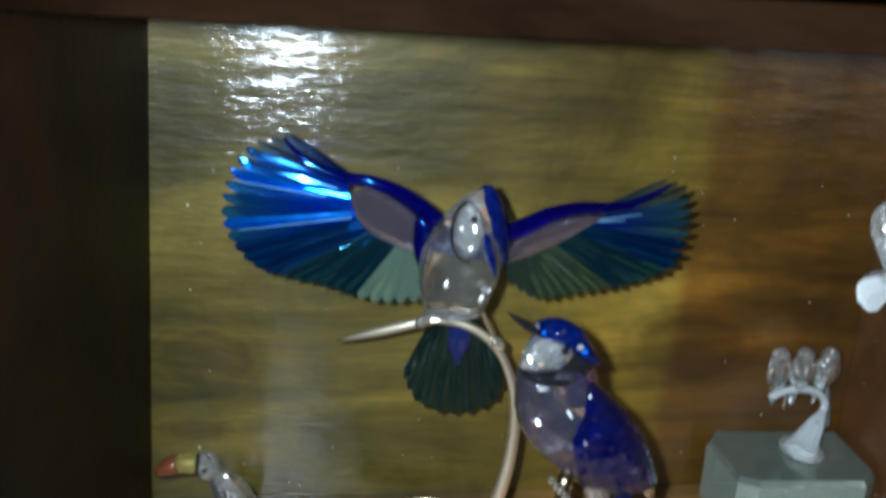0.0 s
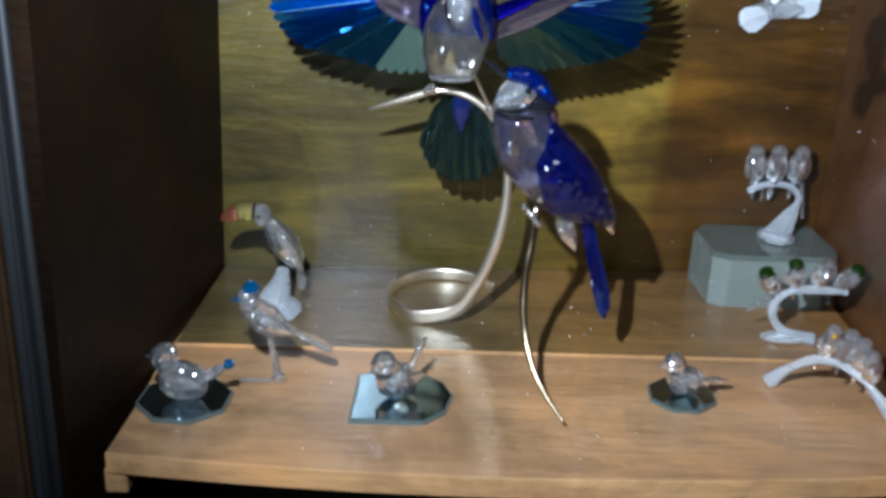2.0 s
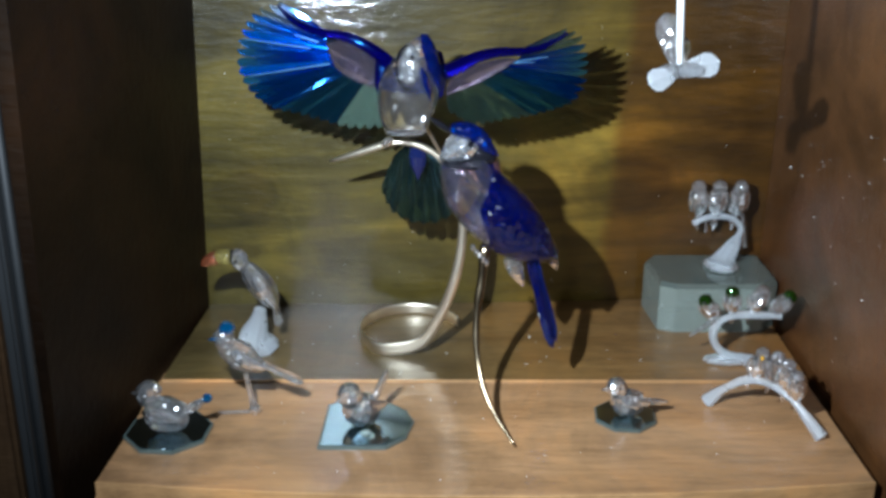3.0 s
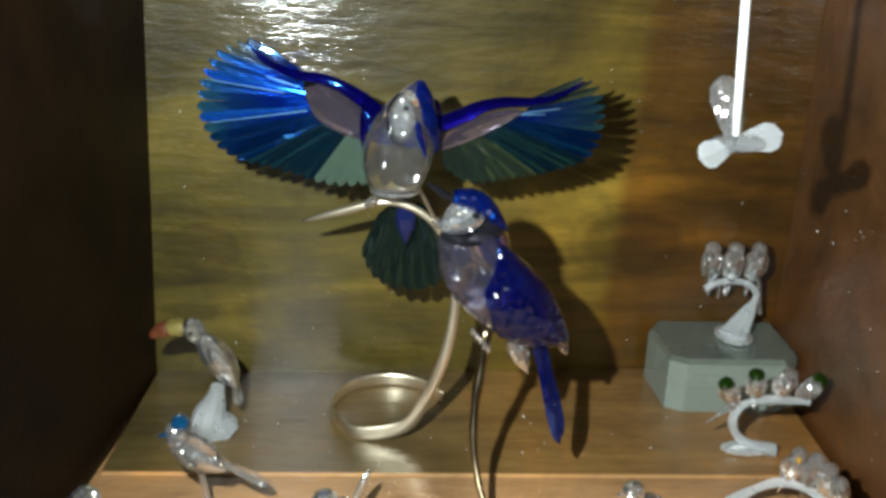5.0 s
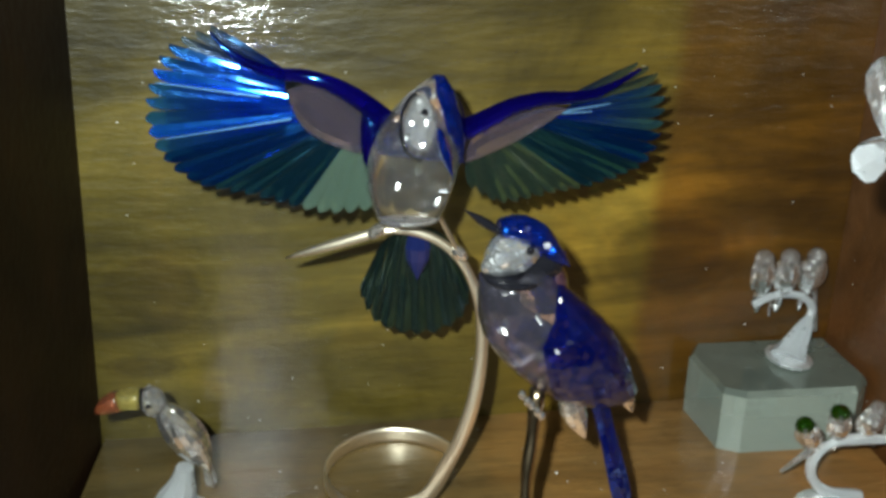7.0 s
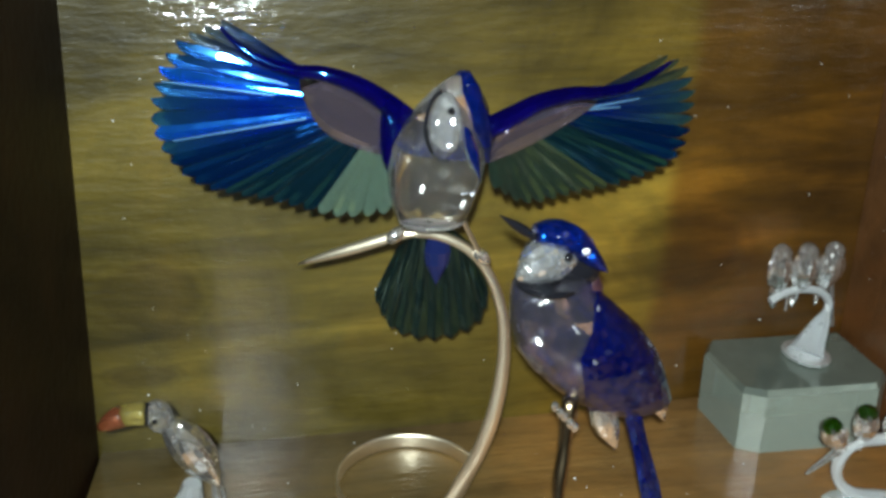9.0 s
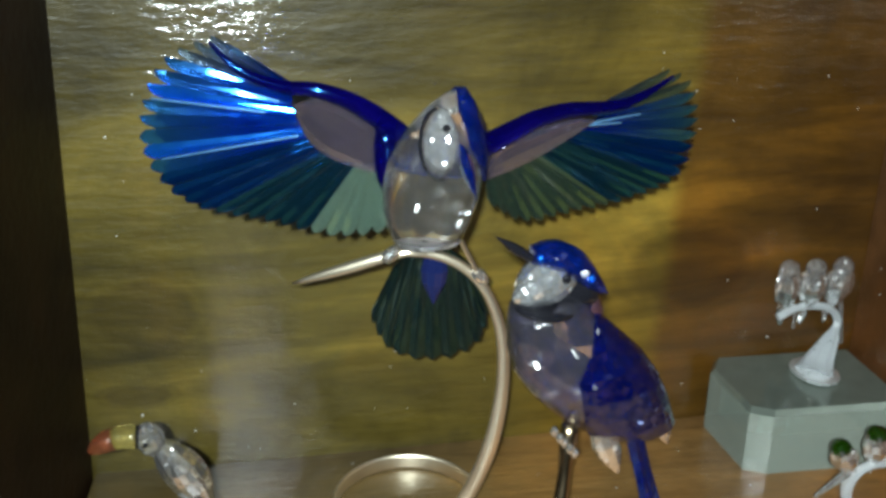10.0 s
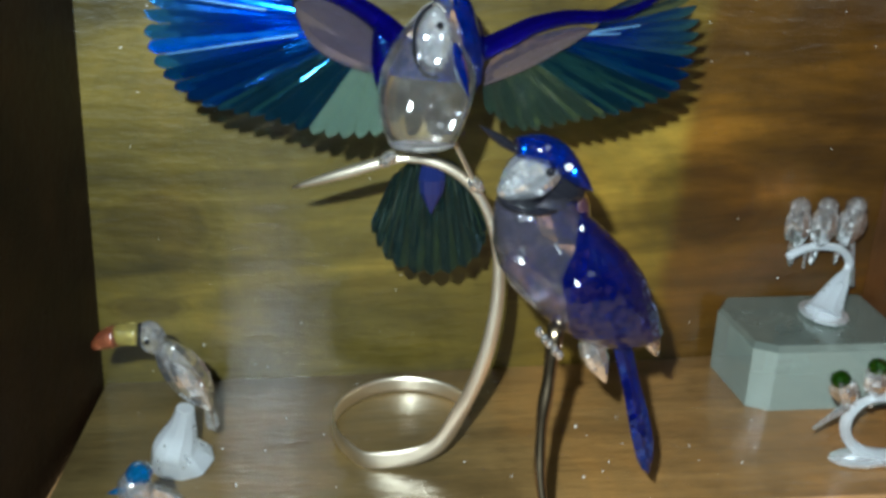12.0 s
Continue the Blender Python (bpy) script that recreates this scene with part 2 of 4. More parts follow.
JET = plain("jet_black_crystal", (0.006, 0.006, 0.008), 0.06)
GOLD = plain("champagne_gold_metal", (0.95, 0.83, 0.65), 0.37, 1.0, grain=30)
DARKGOLD = plain("dark_gold_metal", (0.5, 0.38, 0.24), 0.24, 1.0, vary=0.5)
MIRROR = plain("mirror_silvering", (0.4, 0.54, 0.6), 0.08, 1.0, depth=0.0, vary=0.05)
MIRROR_EDGE = crystal("green_glass_edge", (0.4, 0.52, 0.48), 0.12, 0.15)
BLOCKGLASS = crystal("grey_green_glass", (0.4, 0.46, 0.4), 0.06, 0.36, 0.0, 0.0, 60)
WHITE = plain("white_plastic", (0.8, 0.8, 0.8), 0.35)
PLASTER = plain("room_plaster", (0.1, 0.095, 0.09), 0.8, grain=9)
FLOORING = wood("room_floor", (0.12, 0.06, 0.03), (0.2, 0.11, 0.05), (0.26, 0.15, 0.08))


# ---- mesh helpers ----
def part(name, bm, material, parent=None, label="", smooth=False):
    """Links a bmesh as one mesh object, under parent if given."""
    bmesh.ops.recalc_face_normals(bm, faces=bm.faces)
    me = bpy.data.meshes.new(name)
    bm.to_mesh(me)
    bm.free()
    me.materials.append(material)
    for p in me.polygons:
        p.use_smooth = smooth
    ob = new(name, me)
    if parent:
        ob.parent = parent
    return tagged(ob, label) if label else ob


def box(bm, lo, hi, bevel=0.0):
    made = bmesh.ops.create_cube(bm, size=1.0)["verts"]
    for v in made:
        v.co = [lo[k] + (v.co[k] + 0.5) * (hi[k] - lo[k]) for k in range(3)]
    if bevel:
        edges = {e for v in made for e in v.link_edges}
        bmesh.ops.bevel(bm, geom=list(edges), offset=bevel, segments=2, affect="EDGES")
    return bm


def prism(bm, outline, z0, z1):
    """A plate with the outline (x, y) between two heights."""
    low = [bm.verts.new((x, y, z0)) for x, y in outline]
    top = [bm.verts.new((x, y, z1)) for x, y in outline]
    bm.faces.new(low), bm.faces.new(top)
    for k in range(len(low)):
        j = (k + 1) % len(low)
        bm.faces.new((low[k], low[j], top[j], top[k]))
    return bm


def egg(bm, centre, radii, axis=(0, 0, 1), sharp=0.0, u=10, v=7):
    """An egg with its long way on axis; sharp > 0 draws its far end to a point. Its facets are cut flat."""
    turn = Vector(axis).to_track_quat("Z", "Y").to_matrix()
    made = bmesh.ops.create_uvsphere(bm, u_segments=u, v_segments=v, radius=1.0)["verts"]
    for w in made:
        c = w.co.copy()
        s = 1.0 - sharp * max(0.0, c.z) ** 1.2
        w.co = Vector(centre) + turn @ Vector((c.x * radii[0] * s, c.y * radii[1] * s, c.z * radii[2]))
    return bm


def smooth_path(points, n=6):
    """Catmull-Rom through the points."""
    ps = [Vector(p) for p in points]
    ps = [2 * ps[0] - ps[1], *ps, 2 * ps[-1] - ps[-2]]
    out = []
    for a, b, c, d in zip(ps, ps[1:], ps[2:], ps[3:]):
        for k in range(n):
            t = k / n
            out.append(0.5 * (2 * b + (c - a) * t + (2 * a - 5 * b + 4 * c - d) * t * t + (3 * b - a - 3 * c + d) * t ** 3))
    return out + [ps[-2]]


def sweep(bm, path, size, seg=8):
    """A round rod along path; size(t): its radius."""
    rings = []
    for k, p in enumerate(path):
        t = (path[min(k + 1, len(path) - 1)] - path[max(k - 1, 0)]).normalized()
        side = t.cross(Vector((0.13, 1, 0.21))).normalized()
        up = side.cross(t)
        r = size(k / (len(path) - 1))
        rings.append([bm.verts.new(p + r * (math.cos(a) * side + math.sin(a) * up)) for a in (2 * math.pi * i / seg for i in range(seg))])
    for a, b in zip(rings, rings[1:]):
        for i in range(seg):
            bm.faces.new((a[i], a[(i + 1) % seg], b[(i + 1) % seg], b[i]))
    bm.faces.new(rings[0]), bm.faces.new(rings[-1])
    return bm


def blade(bm, base, tip, normal, width, thick, root=0.45, point=0.0):
    """A feather: a flat blade from base to tip with a ridge, a round end, narrow at its root."""
    base, tip, n = Vector(base), Vector(tip), Vector(normal).normalized()
    along = tip - base
    side = along.cross(n).normalized()
    shape = [(0.0, root), (0.35, 0.72), (0.7, 1.0), (0.88, 0.92 - 0.25 * point), (0.96, 0.6 - 0.3 * point), (1.0, 0.18 - 0.13 * point)]
    rows = []
    for t, w in shape:
        c = base + along * t
        h = width * w / 2
        rows.append([bm.verts.new(c - side * h), bm.verts.new(c + n * thick), bm.verts.new(c + side * h), bm.verts.new(c - n * thick * 0.6)])
    for a, b in zip(rows, rows[1:]):
        for i in range(4):
            bm.faces.new((a[i], a[(i + 1) % 4], b[(i + 1) % 4], b[i]))
    bm.faces.new(rows[0]), bm.faces.new(rows[-1])
    return bm


def thing(name, at, label, category, group=""):
    e = new(name)
    e.empty_display_size = 0.02
    e.location = at
    return tagged(e, label, category, group)


def hang(ob, root):
    """Parents a mesh built in world places under a root that is not at the origin."""
    ob.parent = root
    ob.matrix_parent_inverse = Matrix.Translation(root.location).inverted()
    return ob


def piece(root, name, bm, material, label="", smooth=False, under=None):
    ob = part(name, bm, material, None, label, smooth)
    if under:
        ob.parent = under
        ob.matrix_parent_inverse = (Matrix.Translation(root.location) @ Matrix.Translation(root.location).inverted()).inverted()
        return ob
    return hang(ob, root)


# ---- the cabinet ----
XL, XR, CEIL, FRONT = -0.032, 0.562, 0.436, -0.352


def wall_slab(name, outline, z0, z1, material, label):
    bm = prism(bmesh.new(), outline, z0, z1)
    return tagged(part(name, bm, material), label, "wall", kind="structure")


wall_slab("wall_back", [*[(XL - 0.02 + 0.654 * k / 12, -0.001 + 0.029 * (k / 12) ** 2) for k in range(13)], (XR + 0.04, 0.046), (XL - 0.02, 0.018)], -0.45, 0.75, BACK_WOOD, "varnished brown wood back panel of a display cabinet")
left_panel = wall_slab("wall_left", [(XL, -0.001), (XL - 0.043, -0.362), (XL - 0.061, -0.362), (XL - 0.019, -0.001)], -0.45, 0.75, SHADED_SIDE_WOOD, "varnished wood side panel of a cabinet, shade in its colour")
for v in left_panel.data.vertices:
    v.co.x += 0.018 * v.co.z
wall_slab("wall_right", [(XR + 0.018, 0.0255), (XR + 0.012, -0.40), (XR + 0.03, -0.40), (XR + 0.036, 0.0255)], -0.45, 0.75, LIT_SIDE_WOOD, "dark reddish varnished wood side panel of a cabinet")


def bow(y, depth, x0, x1, n=24):
    """The bowed front edge of a board."""
    return [(x0 + (x1 - x0) * k / n, y - depth * (1 - (2 * k / n - 1) ** 2)) for k in range(n + 1)]


SEAM = -0.181
shelf = thing("shelf", (0.25, -0.2, -0.016), "bow-fronted light brown wooden shelf in two boards", "shelf")
left_at = lambda y: XL + 0.002 + 0.062 * y
piece(shelf, "rear_board", prism(bmesh.new(), [(left_at(0), -0.001), (XR + 0.015, 0.025), (XR + 0.008, SEAM), (left_at(SEAM), SEAM)], -0.014, 0.0), SHELF_REAR, "olive brown veneered board with shade in its left part")
# Thin pale strip, added for the highlight on the joint's bevelled edge.
piece(shelf, "joint_highlight", box(bmesh.new(), (left_at(SEAM) + 0.001, SEAM - 0.0022, -0.003), (XR + 0.006, SEAM + 0.0006, 0.0007), 0.0003), EDGE_WOOD, "pale strip added for the highlight at the joint")
edge = bow(FRONT, 0.02, left_at(FRONT), XR + 0.002)
piece(shelf, "front_board", prism(bmesh.new(), [(XR + 0.005, SEAM - 0.0005), (left_at(SEAM), SEAM - 0.0005), *edge], -0.014, -0.0012), SHELF_FRONT, "pinkish brown veneered board")
lip = [(x, y - 0.003) for x, y in edge]
piece(shelf, "edging", prism(bmesh.new(), [*[(x, y - 0.0002) for x, y in edge], *reversed(lip)], -0.016, -0.0006), EDGE_WOOD, "pale wooden edging strip")
for x0, x1 in ((XL - 0.022, XL - 0.006), (XR - 0.016, XR)):
    piece(shelf, "cleat", box(bmesh.new(), (x0, -0.354, -0.034), (x1, -0.02, -0.0145), 0.001), EDGE_WOOD, "wooden cleat under the shelf")

top = thing("upper_shelf", (0.25, -0.2, CEIL), "dark wooden board over the shelf", "shelf")
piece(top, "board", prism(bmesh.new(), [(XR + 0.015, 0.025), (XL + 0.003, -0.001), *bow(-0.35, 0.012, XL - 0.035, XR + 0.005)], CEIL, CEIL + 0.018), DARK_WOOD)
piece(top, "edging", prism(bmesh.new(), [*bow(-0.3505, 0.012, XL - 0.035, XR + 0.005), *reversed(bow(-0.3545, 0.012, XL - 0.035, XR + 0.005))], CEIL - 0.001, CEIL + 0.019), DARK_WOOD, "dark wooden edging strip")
low = thing("lower_shelf", (0.25, -0.2, -0.40), "dark wooden board under the shelf", "shelf")
piece(low, "board", prism(bmesh.new(), [(XR + 0.015, 0.025), (XL + 0.003, -0.001), *bow(-0.35, 0.012, XL - 0.035, XR + 0.005)], -0.416, -0.40), SHADED_SIDE_WOOD)

post = thing("cabinet_post", (-0.1, -0.38, -0.45), "brown wooden cabinet post with a dark rubber seal", "post")
piece(post, "stile", box(bmesh.new(), (-0.119, -0.402, -0.45), (-0.088, -0.364, 0.75), 0.003), POST_WOOD)
piece(post, "seal", box(bmesh.new(), (-0.0875, -0.396, -0.45), (-0.0795, -0.365, 0.75), 0.002), RUBBER, "black rubber seal")
piece(post, "seal_lip", sweep(bmesh.new(), [Vector((-0.0765, -0.384, -0.45)), Vector((-0.0765, -0.384, 0.75))], lambda t: 0.0032), RUBBER, "round black seal lip", True)

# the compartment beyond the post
wall_slab("wall_side_back", [(-0.5, -0.2), (XL - 0.065, -0.2), (XL - 0.065, -0.19), (-0.5, -0.19)], -0.45, 0.75, SHADED_SIDE_WOOD, "dark wood panel of the next compartment")
side = thing("side_shelf", (-0.3, -0.3, -0.08), "light wooden shelf of the next compartment", "shelf")
piece(side, "board", box(bmesh.new(), (-0.5, -0.36, -0.076), (-0.124, -0.202, -0.06), 0.002), EDGE_WOOD)

# the room round the cabinet
FLOOR = -1.1


def room_slab(name, lo, hi, material, label, category):
    return tagged(part(name, box(bmesh.new(), lo, hi), material), label, category, kind="structure")


room_slab("floor", (-2, -2.6, FLOOR - 0.05), (2.4, 0.1, FLOOR), FLOORING, "dark wooden room floor", "floor")
room_slab("ceiling", (-2, -2.6, 1.4), (2.4, 0.1, 1.45), PLASTER, "plain plaster room ceiling", "ceiling")
room_slab("wall_north", (-2, 0.06, FLOOR), (2.4, 0.1, 1.4), PLASTER, "plain plaster room wall", "wall")
room_slab("wall_south", (-2, -2.6, FLOOR), (2.4, -2.52, 1.4), PLASTER, "plain plaster room wall", "wall")
room_slab("wall_west", (-2.08, -2.6, FLOOR), (-2, 0.1, 1.4), PLASTER, "plain plaster room wall", "wall")
room_slab("wall_east", (2.4, -2.6, FLOOR), (2.48, 0.1, 1.4), PLASTER, "plain plaster room wall", "wall")


# ---- the pair of jays on their gold ribbon ----
jays = thing("crystal_jay_sculpture", (0.19, -0.08, 0.0), "two blue crystal jays on a curled champagne gold ribbon stand", "ornament")


def ribbon():
    """A flat strip: a loop that lies on the shelf, then a stem that swings up and over to a blade."""
    ring = [(0.192 + 0.052 * math.cos(a), -0.082 + 0.055 * math.sin(a), 0.0065) for a in (math.radians(d) for d in range(22, 262, 24))]
    stem = [(0.203, -0.134, 0.017), (0.221, -0.137, 0.048), (0.234, -0.14, 0.085), (0.2405, -0.14, 0.124), (0.2395, -0.14, 0.16), (0.231, -0.14, 0.188), (0.217, -0.14, 0.207), (0.198, -0.14, 0.2175), (0.178, -0.14, 0.2195), (0.147, -0.131, 0.208), (0.117, -0.12, 0.1955)]
    path = smooth_path(ring + stem, 6)
    bm = bmesh.new()
    rows, n = [], len(path)
    for k, p in enumerate(path):
        t = (path[min(k + 1, n - 1)] - path[max(k - 1, 0)]).normalized()
        blend = min(1.0, max(0.0, (p.z - 0.007) / 0.05))
        out = Vector((p.x - 0.192, p.y + 0.082, 0)).normalized()
        nrm = (out * (1 - blend) + Vector((-0.12, -1, 0.42)) * blend).normalized()
        nrm = (nrm - t * nrm.dot(t)).normalized()
        w = t.cross(nrm)
        end = (n - 1 - k) / (n - 1)
        half = 0.0062 - 0.0014 * blend - 0.0019 * min(1.0, max(0.0, (p.z - 0.09) / 0.1))
        if end < 0.11:
            half = 0.0006 + 0.0028 * math.sin(math.pi * (end / 0.11) ** 0.8 * 0.8)
        h = 0.0011 + 0.0019 * blend
        rows.append([bm.verts.new(p + w * half * a + nrm * h * b) for a, b in ((1, 0.3), (0.85, 0.8), (-0.85, 0.8), (-1, 0.3), (-1, -0.2), (-0.6, -0.5), (0.6, -0.5), (1, -0.2))])
    for a, b in zip(rows, rows[1:]):
        for i in range(8):
            bm.faces.new((a[i], a[(i + 1) % 8], b[(i + 1) % 8], b[i]))
    bm.faces.new(rows[0]), bm.faces.new(rows[-1])
    return bm


piece(jays, "ribbon_stand", ribbon(), GOLD, "polished champagne gold ribbon", True)
twig_path = smooth_path([(0.2575, -0.226, 0.152), (0.2545, -0.231, 0.122), (0.251, -0.237, 0.096), (0.2505, -0.247, 0.066), (0.256, -0.264, 0.037), (0.267, -0.282, 0.017), (0.282, -0.303, 0.0012)], 5)
piece(jays, "twig", sweep(bmesh.new(), twig_path, lambda t: 0.0046 * (1 - 0.72 * t) * (1 + 0.1 * math.sin(31 * t)), 8), DARKGOLD, "thin dark gold twig", True)


def vane(bm, root, tip, y_of, notch, thick, lean=0.0):
    """A ridged feather between two rays: root and tip hold the two corners of each end, (x, z); notch: how far its point stands clear."""
    (r0, r1), (t0, t1) = root, tip
    at = lambda a, b, k: (a[0] + (b[0] - a[0]) * k, a[1] + (b[1] - a[1]) * k)
    mid_root, mid_tip = at(r0, r1, 0.5), at(t0, t1, 0.5)
    long = math.dist(mid_root, mid_tip)
    rows = []
    for clear, wide in ((1.0, 1.0), (0.55, 1.0), (0.2, 1.0), (0.0, 0.97), (-0.45, 0.74), (-0.8, 0.42), (-1.0, 0.1)):
        k = (1 - notch / long) * (1 - clear) if clear >= 0 else (1 - notch / long) - clear * notch / long
        a, b = at(r0, t0, k), at(r1, t1, k)
        c = at(a, b, 0.5 + (lean * -clear if clear < 0 else 0))
        a, b = at(c, a, wide), at(c, b, wide)
        rows.append([bm.verts.new((a[0], y_of(*a), a[1])), bm.verts.new((c[0], y_of(*c) - thick, c[1])), bm.verts.new((b[0], y_of(*b), b[1])), bm.verts.new((c[0], y_of(*c) + thick * 0.7, c[1]))])
    for a, b in zip(rows, rows[1:]):
        for i in range(4):
            bm.faces.new((a[i], a[(i + 1) % 4], b[(i + 1) % 4], b[i]))
    bm.faces.new(rows[0]), bm.faces.new(rows[-1])
    return bm


def along(points, n):
    """n + 1 places at even steps of length on a smooth line through points (x, z)."""
    line = smooth_path([(x, 0, z) for x, z in points], 8)
    steps = [0.0]
    for p, q in zip(line, line[1:]):
        steps.append(steps[-1] + (q - p).length)
    even = np.linspace(0, steps[-1], n + 1)
    return list(zip(np.interp(even, steps, [p.x for p in line]).tolist(), np.interp(even, steps, [p.z for p in line]).tolist()))


def lens(bm, upper, lower, y_of, thick, n=9):
    """A leaf-shaped cushion of glass between two edges (x, z)."""
    us, ls = along(upper, n), along(lower, n)
    rows = []
    for k, (u, l) in enumerate(zip(us, ls)):
        swell = thick * (0.25 + 0.75 * math.sin(math.pi * k / n))
        rows.append([bm.verts.new((u[0] + (l[0] - u[0]) * q, y_of(u[0], u[1]) - swell * s, u[1] + (l[1] - u[1]) * q)) for q, s in ((0, 0), (0.2, 0.8), (0.5, 1), (0.8, 0.8), (1, 0), (0.5, -0.5))])
    for a, b in zip(rows, rows[1:]):
        for i in range(6):
            bm.faces.new((a[i], a[(i + 1) % 6], b[(i + 1) % 6], b[i]))
    bm.faces.new(rows[0]), bm.faces.new(rows[-1])
    return bm


def open_wing(rx, arm, tips, roots, panel_top, panel_low, count, fingers, tint, cuts):
    """A spread wing: a thick arm, a leaf of coverts, ridged feathers in a fan with long fingers at its end."""
    y_of = lambda x, z: -0.15 + 0.08 * abs(x - rx)
    arm_path = smooth_path([(x, y_of(x, z) - 0.003, z) for x, z in arm], 5)
    wing = piece(jays, "wing", sweep(bmesh.new(), arm_path, lambda t: 0.0062 * (1 - 0.93 * t ** 1.1) + 0.0004, 10), DEEP, "spread wing of dark blue crystal feathers", True)
    t_, r_ = along(tips, count), along(roots, count)
    for k in range(count):
        y_k = lambda x, z: y_of(x, z) + 0.003 + 0.0007 * (k % 2)
        notch = 0.013 - 0.0006 * k if k < fingers else 0.0042
        bm = vane(bmesh.new(), (r_[k], r_[k + 1]), (t_[k], t_[k + 1]), y_k, notch, 0.0006 + 0.0003 * math.sin(k * 2.3), -0.3 if k < fingers else 0.0)
        piece(jays, "feather", bm, tint(k), under=wing)
        # The highlight along a cut line is put in as a thin pale rod.
        if k in cuts:
            q0, q1 = cuts[k]
            a, b = r_[k], t_[k]
            cut_glint = [Vector((a[0] + (b[0] - a[0]) * q, y_of(a[0] + (b[0] - a[0]) * q, 0) + 0.0012, a[1] + (b[1] - a[1]) * q)) for q in (q0, (q0 + q1) / 2, q1)]
            piece(jays, "cut_glint", sweep(bmesh.new(), cut_glint, lambda q: 0.0007 - 0.0003 * q, 5), CUT_GLINT, "cut line in a feather, its highlight added as a pale rod", under=wing)
    piece(jays, "covert", lens(bmesh.new(), panel_top, panel_low, lambda x, z: y_of(x, z) - 0.002, 0.0035), GREYLILAC, "greyish lilac crystal panel", under=wing)
    return wing


open_wing(
    0.18, [(0.179, 0.29), (0.164, 0.302), (0.149, 0.311), (0.132, 0.317), (0.114, 0.319), (0.098, 0.3245), (0.087, 0.332), (0.078, 0.342)],
    [(0.081, 0.345), (0.053, 0.332), (0.039, 0.3), (0.043, 0.273), (0.063, 0.252), (0.101, 0.243), (0.139, 0.233), (0.169, 0.235)],
    [(0.12, 0.3195), (0.119, 0.312), (0.12, 0.304), (0.126, 0.292), (0.137, 0.283), (0.153, 0.277), (0.168, 0.276)],
    [(0.12, 0.309), (0.134, 0.313), (0.149, 0.307), (0.16, 0.297), (0.1665, 0.289)], [(0.12, 0.306), (0.126, 0.291), (0.136, 0.281), (0.156, 0.273), (0.166, 0.271)],
    26, 8, lambda k: SMOKE if k < 3 else SKY if k in (5, 9) else COBALT if k < 11 else NIGHT if k < 15 else TEAL if k < 21 else AQUA, {6: (0.2, 0.95), 10: (0.05, 0.9), 4: (0.1, 0.4)})
open_wing(
    0.222, [(0.221, 0.285), (0.238, 0.293), (0.251, 0.299), (0.269, 0.303), (0.286, 0.3035), (0.301, 0.305), (0.311, 0.309), (0.322, 0.3145), (0.33, 0.32)],
    [(0.328, 0.323), (0.343, 0.317), (0.35, 0.3), (0.35, 0.278), (0.341, 0.258), (0.308, 0.246), (0.277, 0.241), (0.248, 0.237), (0.226, 0.25)],
    [(0.289, 0.3045), (0.29, 0.301), (0.288, 0.296), (0.28, 0.292), (0.268, 0.285), (0.249, 0.275), (0.224, 0.266)],
    [(0.224, 0.273), (0.229, 0.282), (0.241, 0.289), (0.259, 0.295), (0.276, 0.298), (0.285, 0.297)], [(0.224, 0.265), (0.249, 0.275), (0.268, 0.285), (0.285, 0.2955)],
    25, 9, lambda k: SMOKE_RIGHT if k < 3 else COBALT_RIGHT if k < 7 else NIGHT if k < 10 else TEAL if k < 15 else MOSS, {4: (0.0, 0.45), 5: (0.0, 0.3)})


def loft(rows, seg, arc=None, skin=0.0):
    """Rings (centre, half width, half depth) stacked into a body; arc(k): the stretch of each ring, as a shell of thickness skin."""
    bm, sheets = bmesh.new(), []
    for inset in ((0.0,) if arc is None else (0.0, skin)):
        sheet = []
        for k, (c, w, d) in enumerate(rows):
            a0, a1 = (0.0, 2 * math.pi) if arc is None else arc(k)
            n = seg if arc is None else seg + 1
            sheet.append([bm.verts.new((c[0] + (w - inset) * math.cos(a), c[1] + (d - inset) * math.sin(a), c[2] + 0.1 * (w - inset) * math.cos(a))) for a in (a0 + (a1 - a0) * i / seg for i in range(n))])
        sheets.append(sheet)
    for sheet in sheets:
        for a, b in zip(sheet, sheet[1:]):
            for i in range(seg if arc is None else len(a) - 1):
                j = (i + 1) % len(a)
                bm.faces.new((a[i], a[j], b[j], b[i]))
    if arc is None:
        bm.faces.new(sheets[0][0]), bm.faces.new(sheets[0][-1])
        return bm
    outer, inner = sheets
    for k in range(len(rows) - 1):
        for i in (0, -1):
            bm.faces.new((outer[k][i], outer[k + 1][i], inner[k + 1][i], inner[k][i]))
    for k in (0, -1):
        for i in range(seg):
            bm.faces.new((outer[k][i], outer[k][i + 1], inner[k][i + 1], inner[k][i]))
    return bm


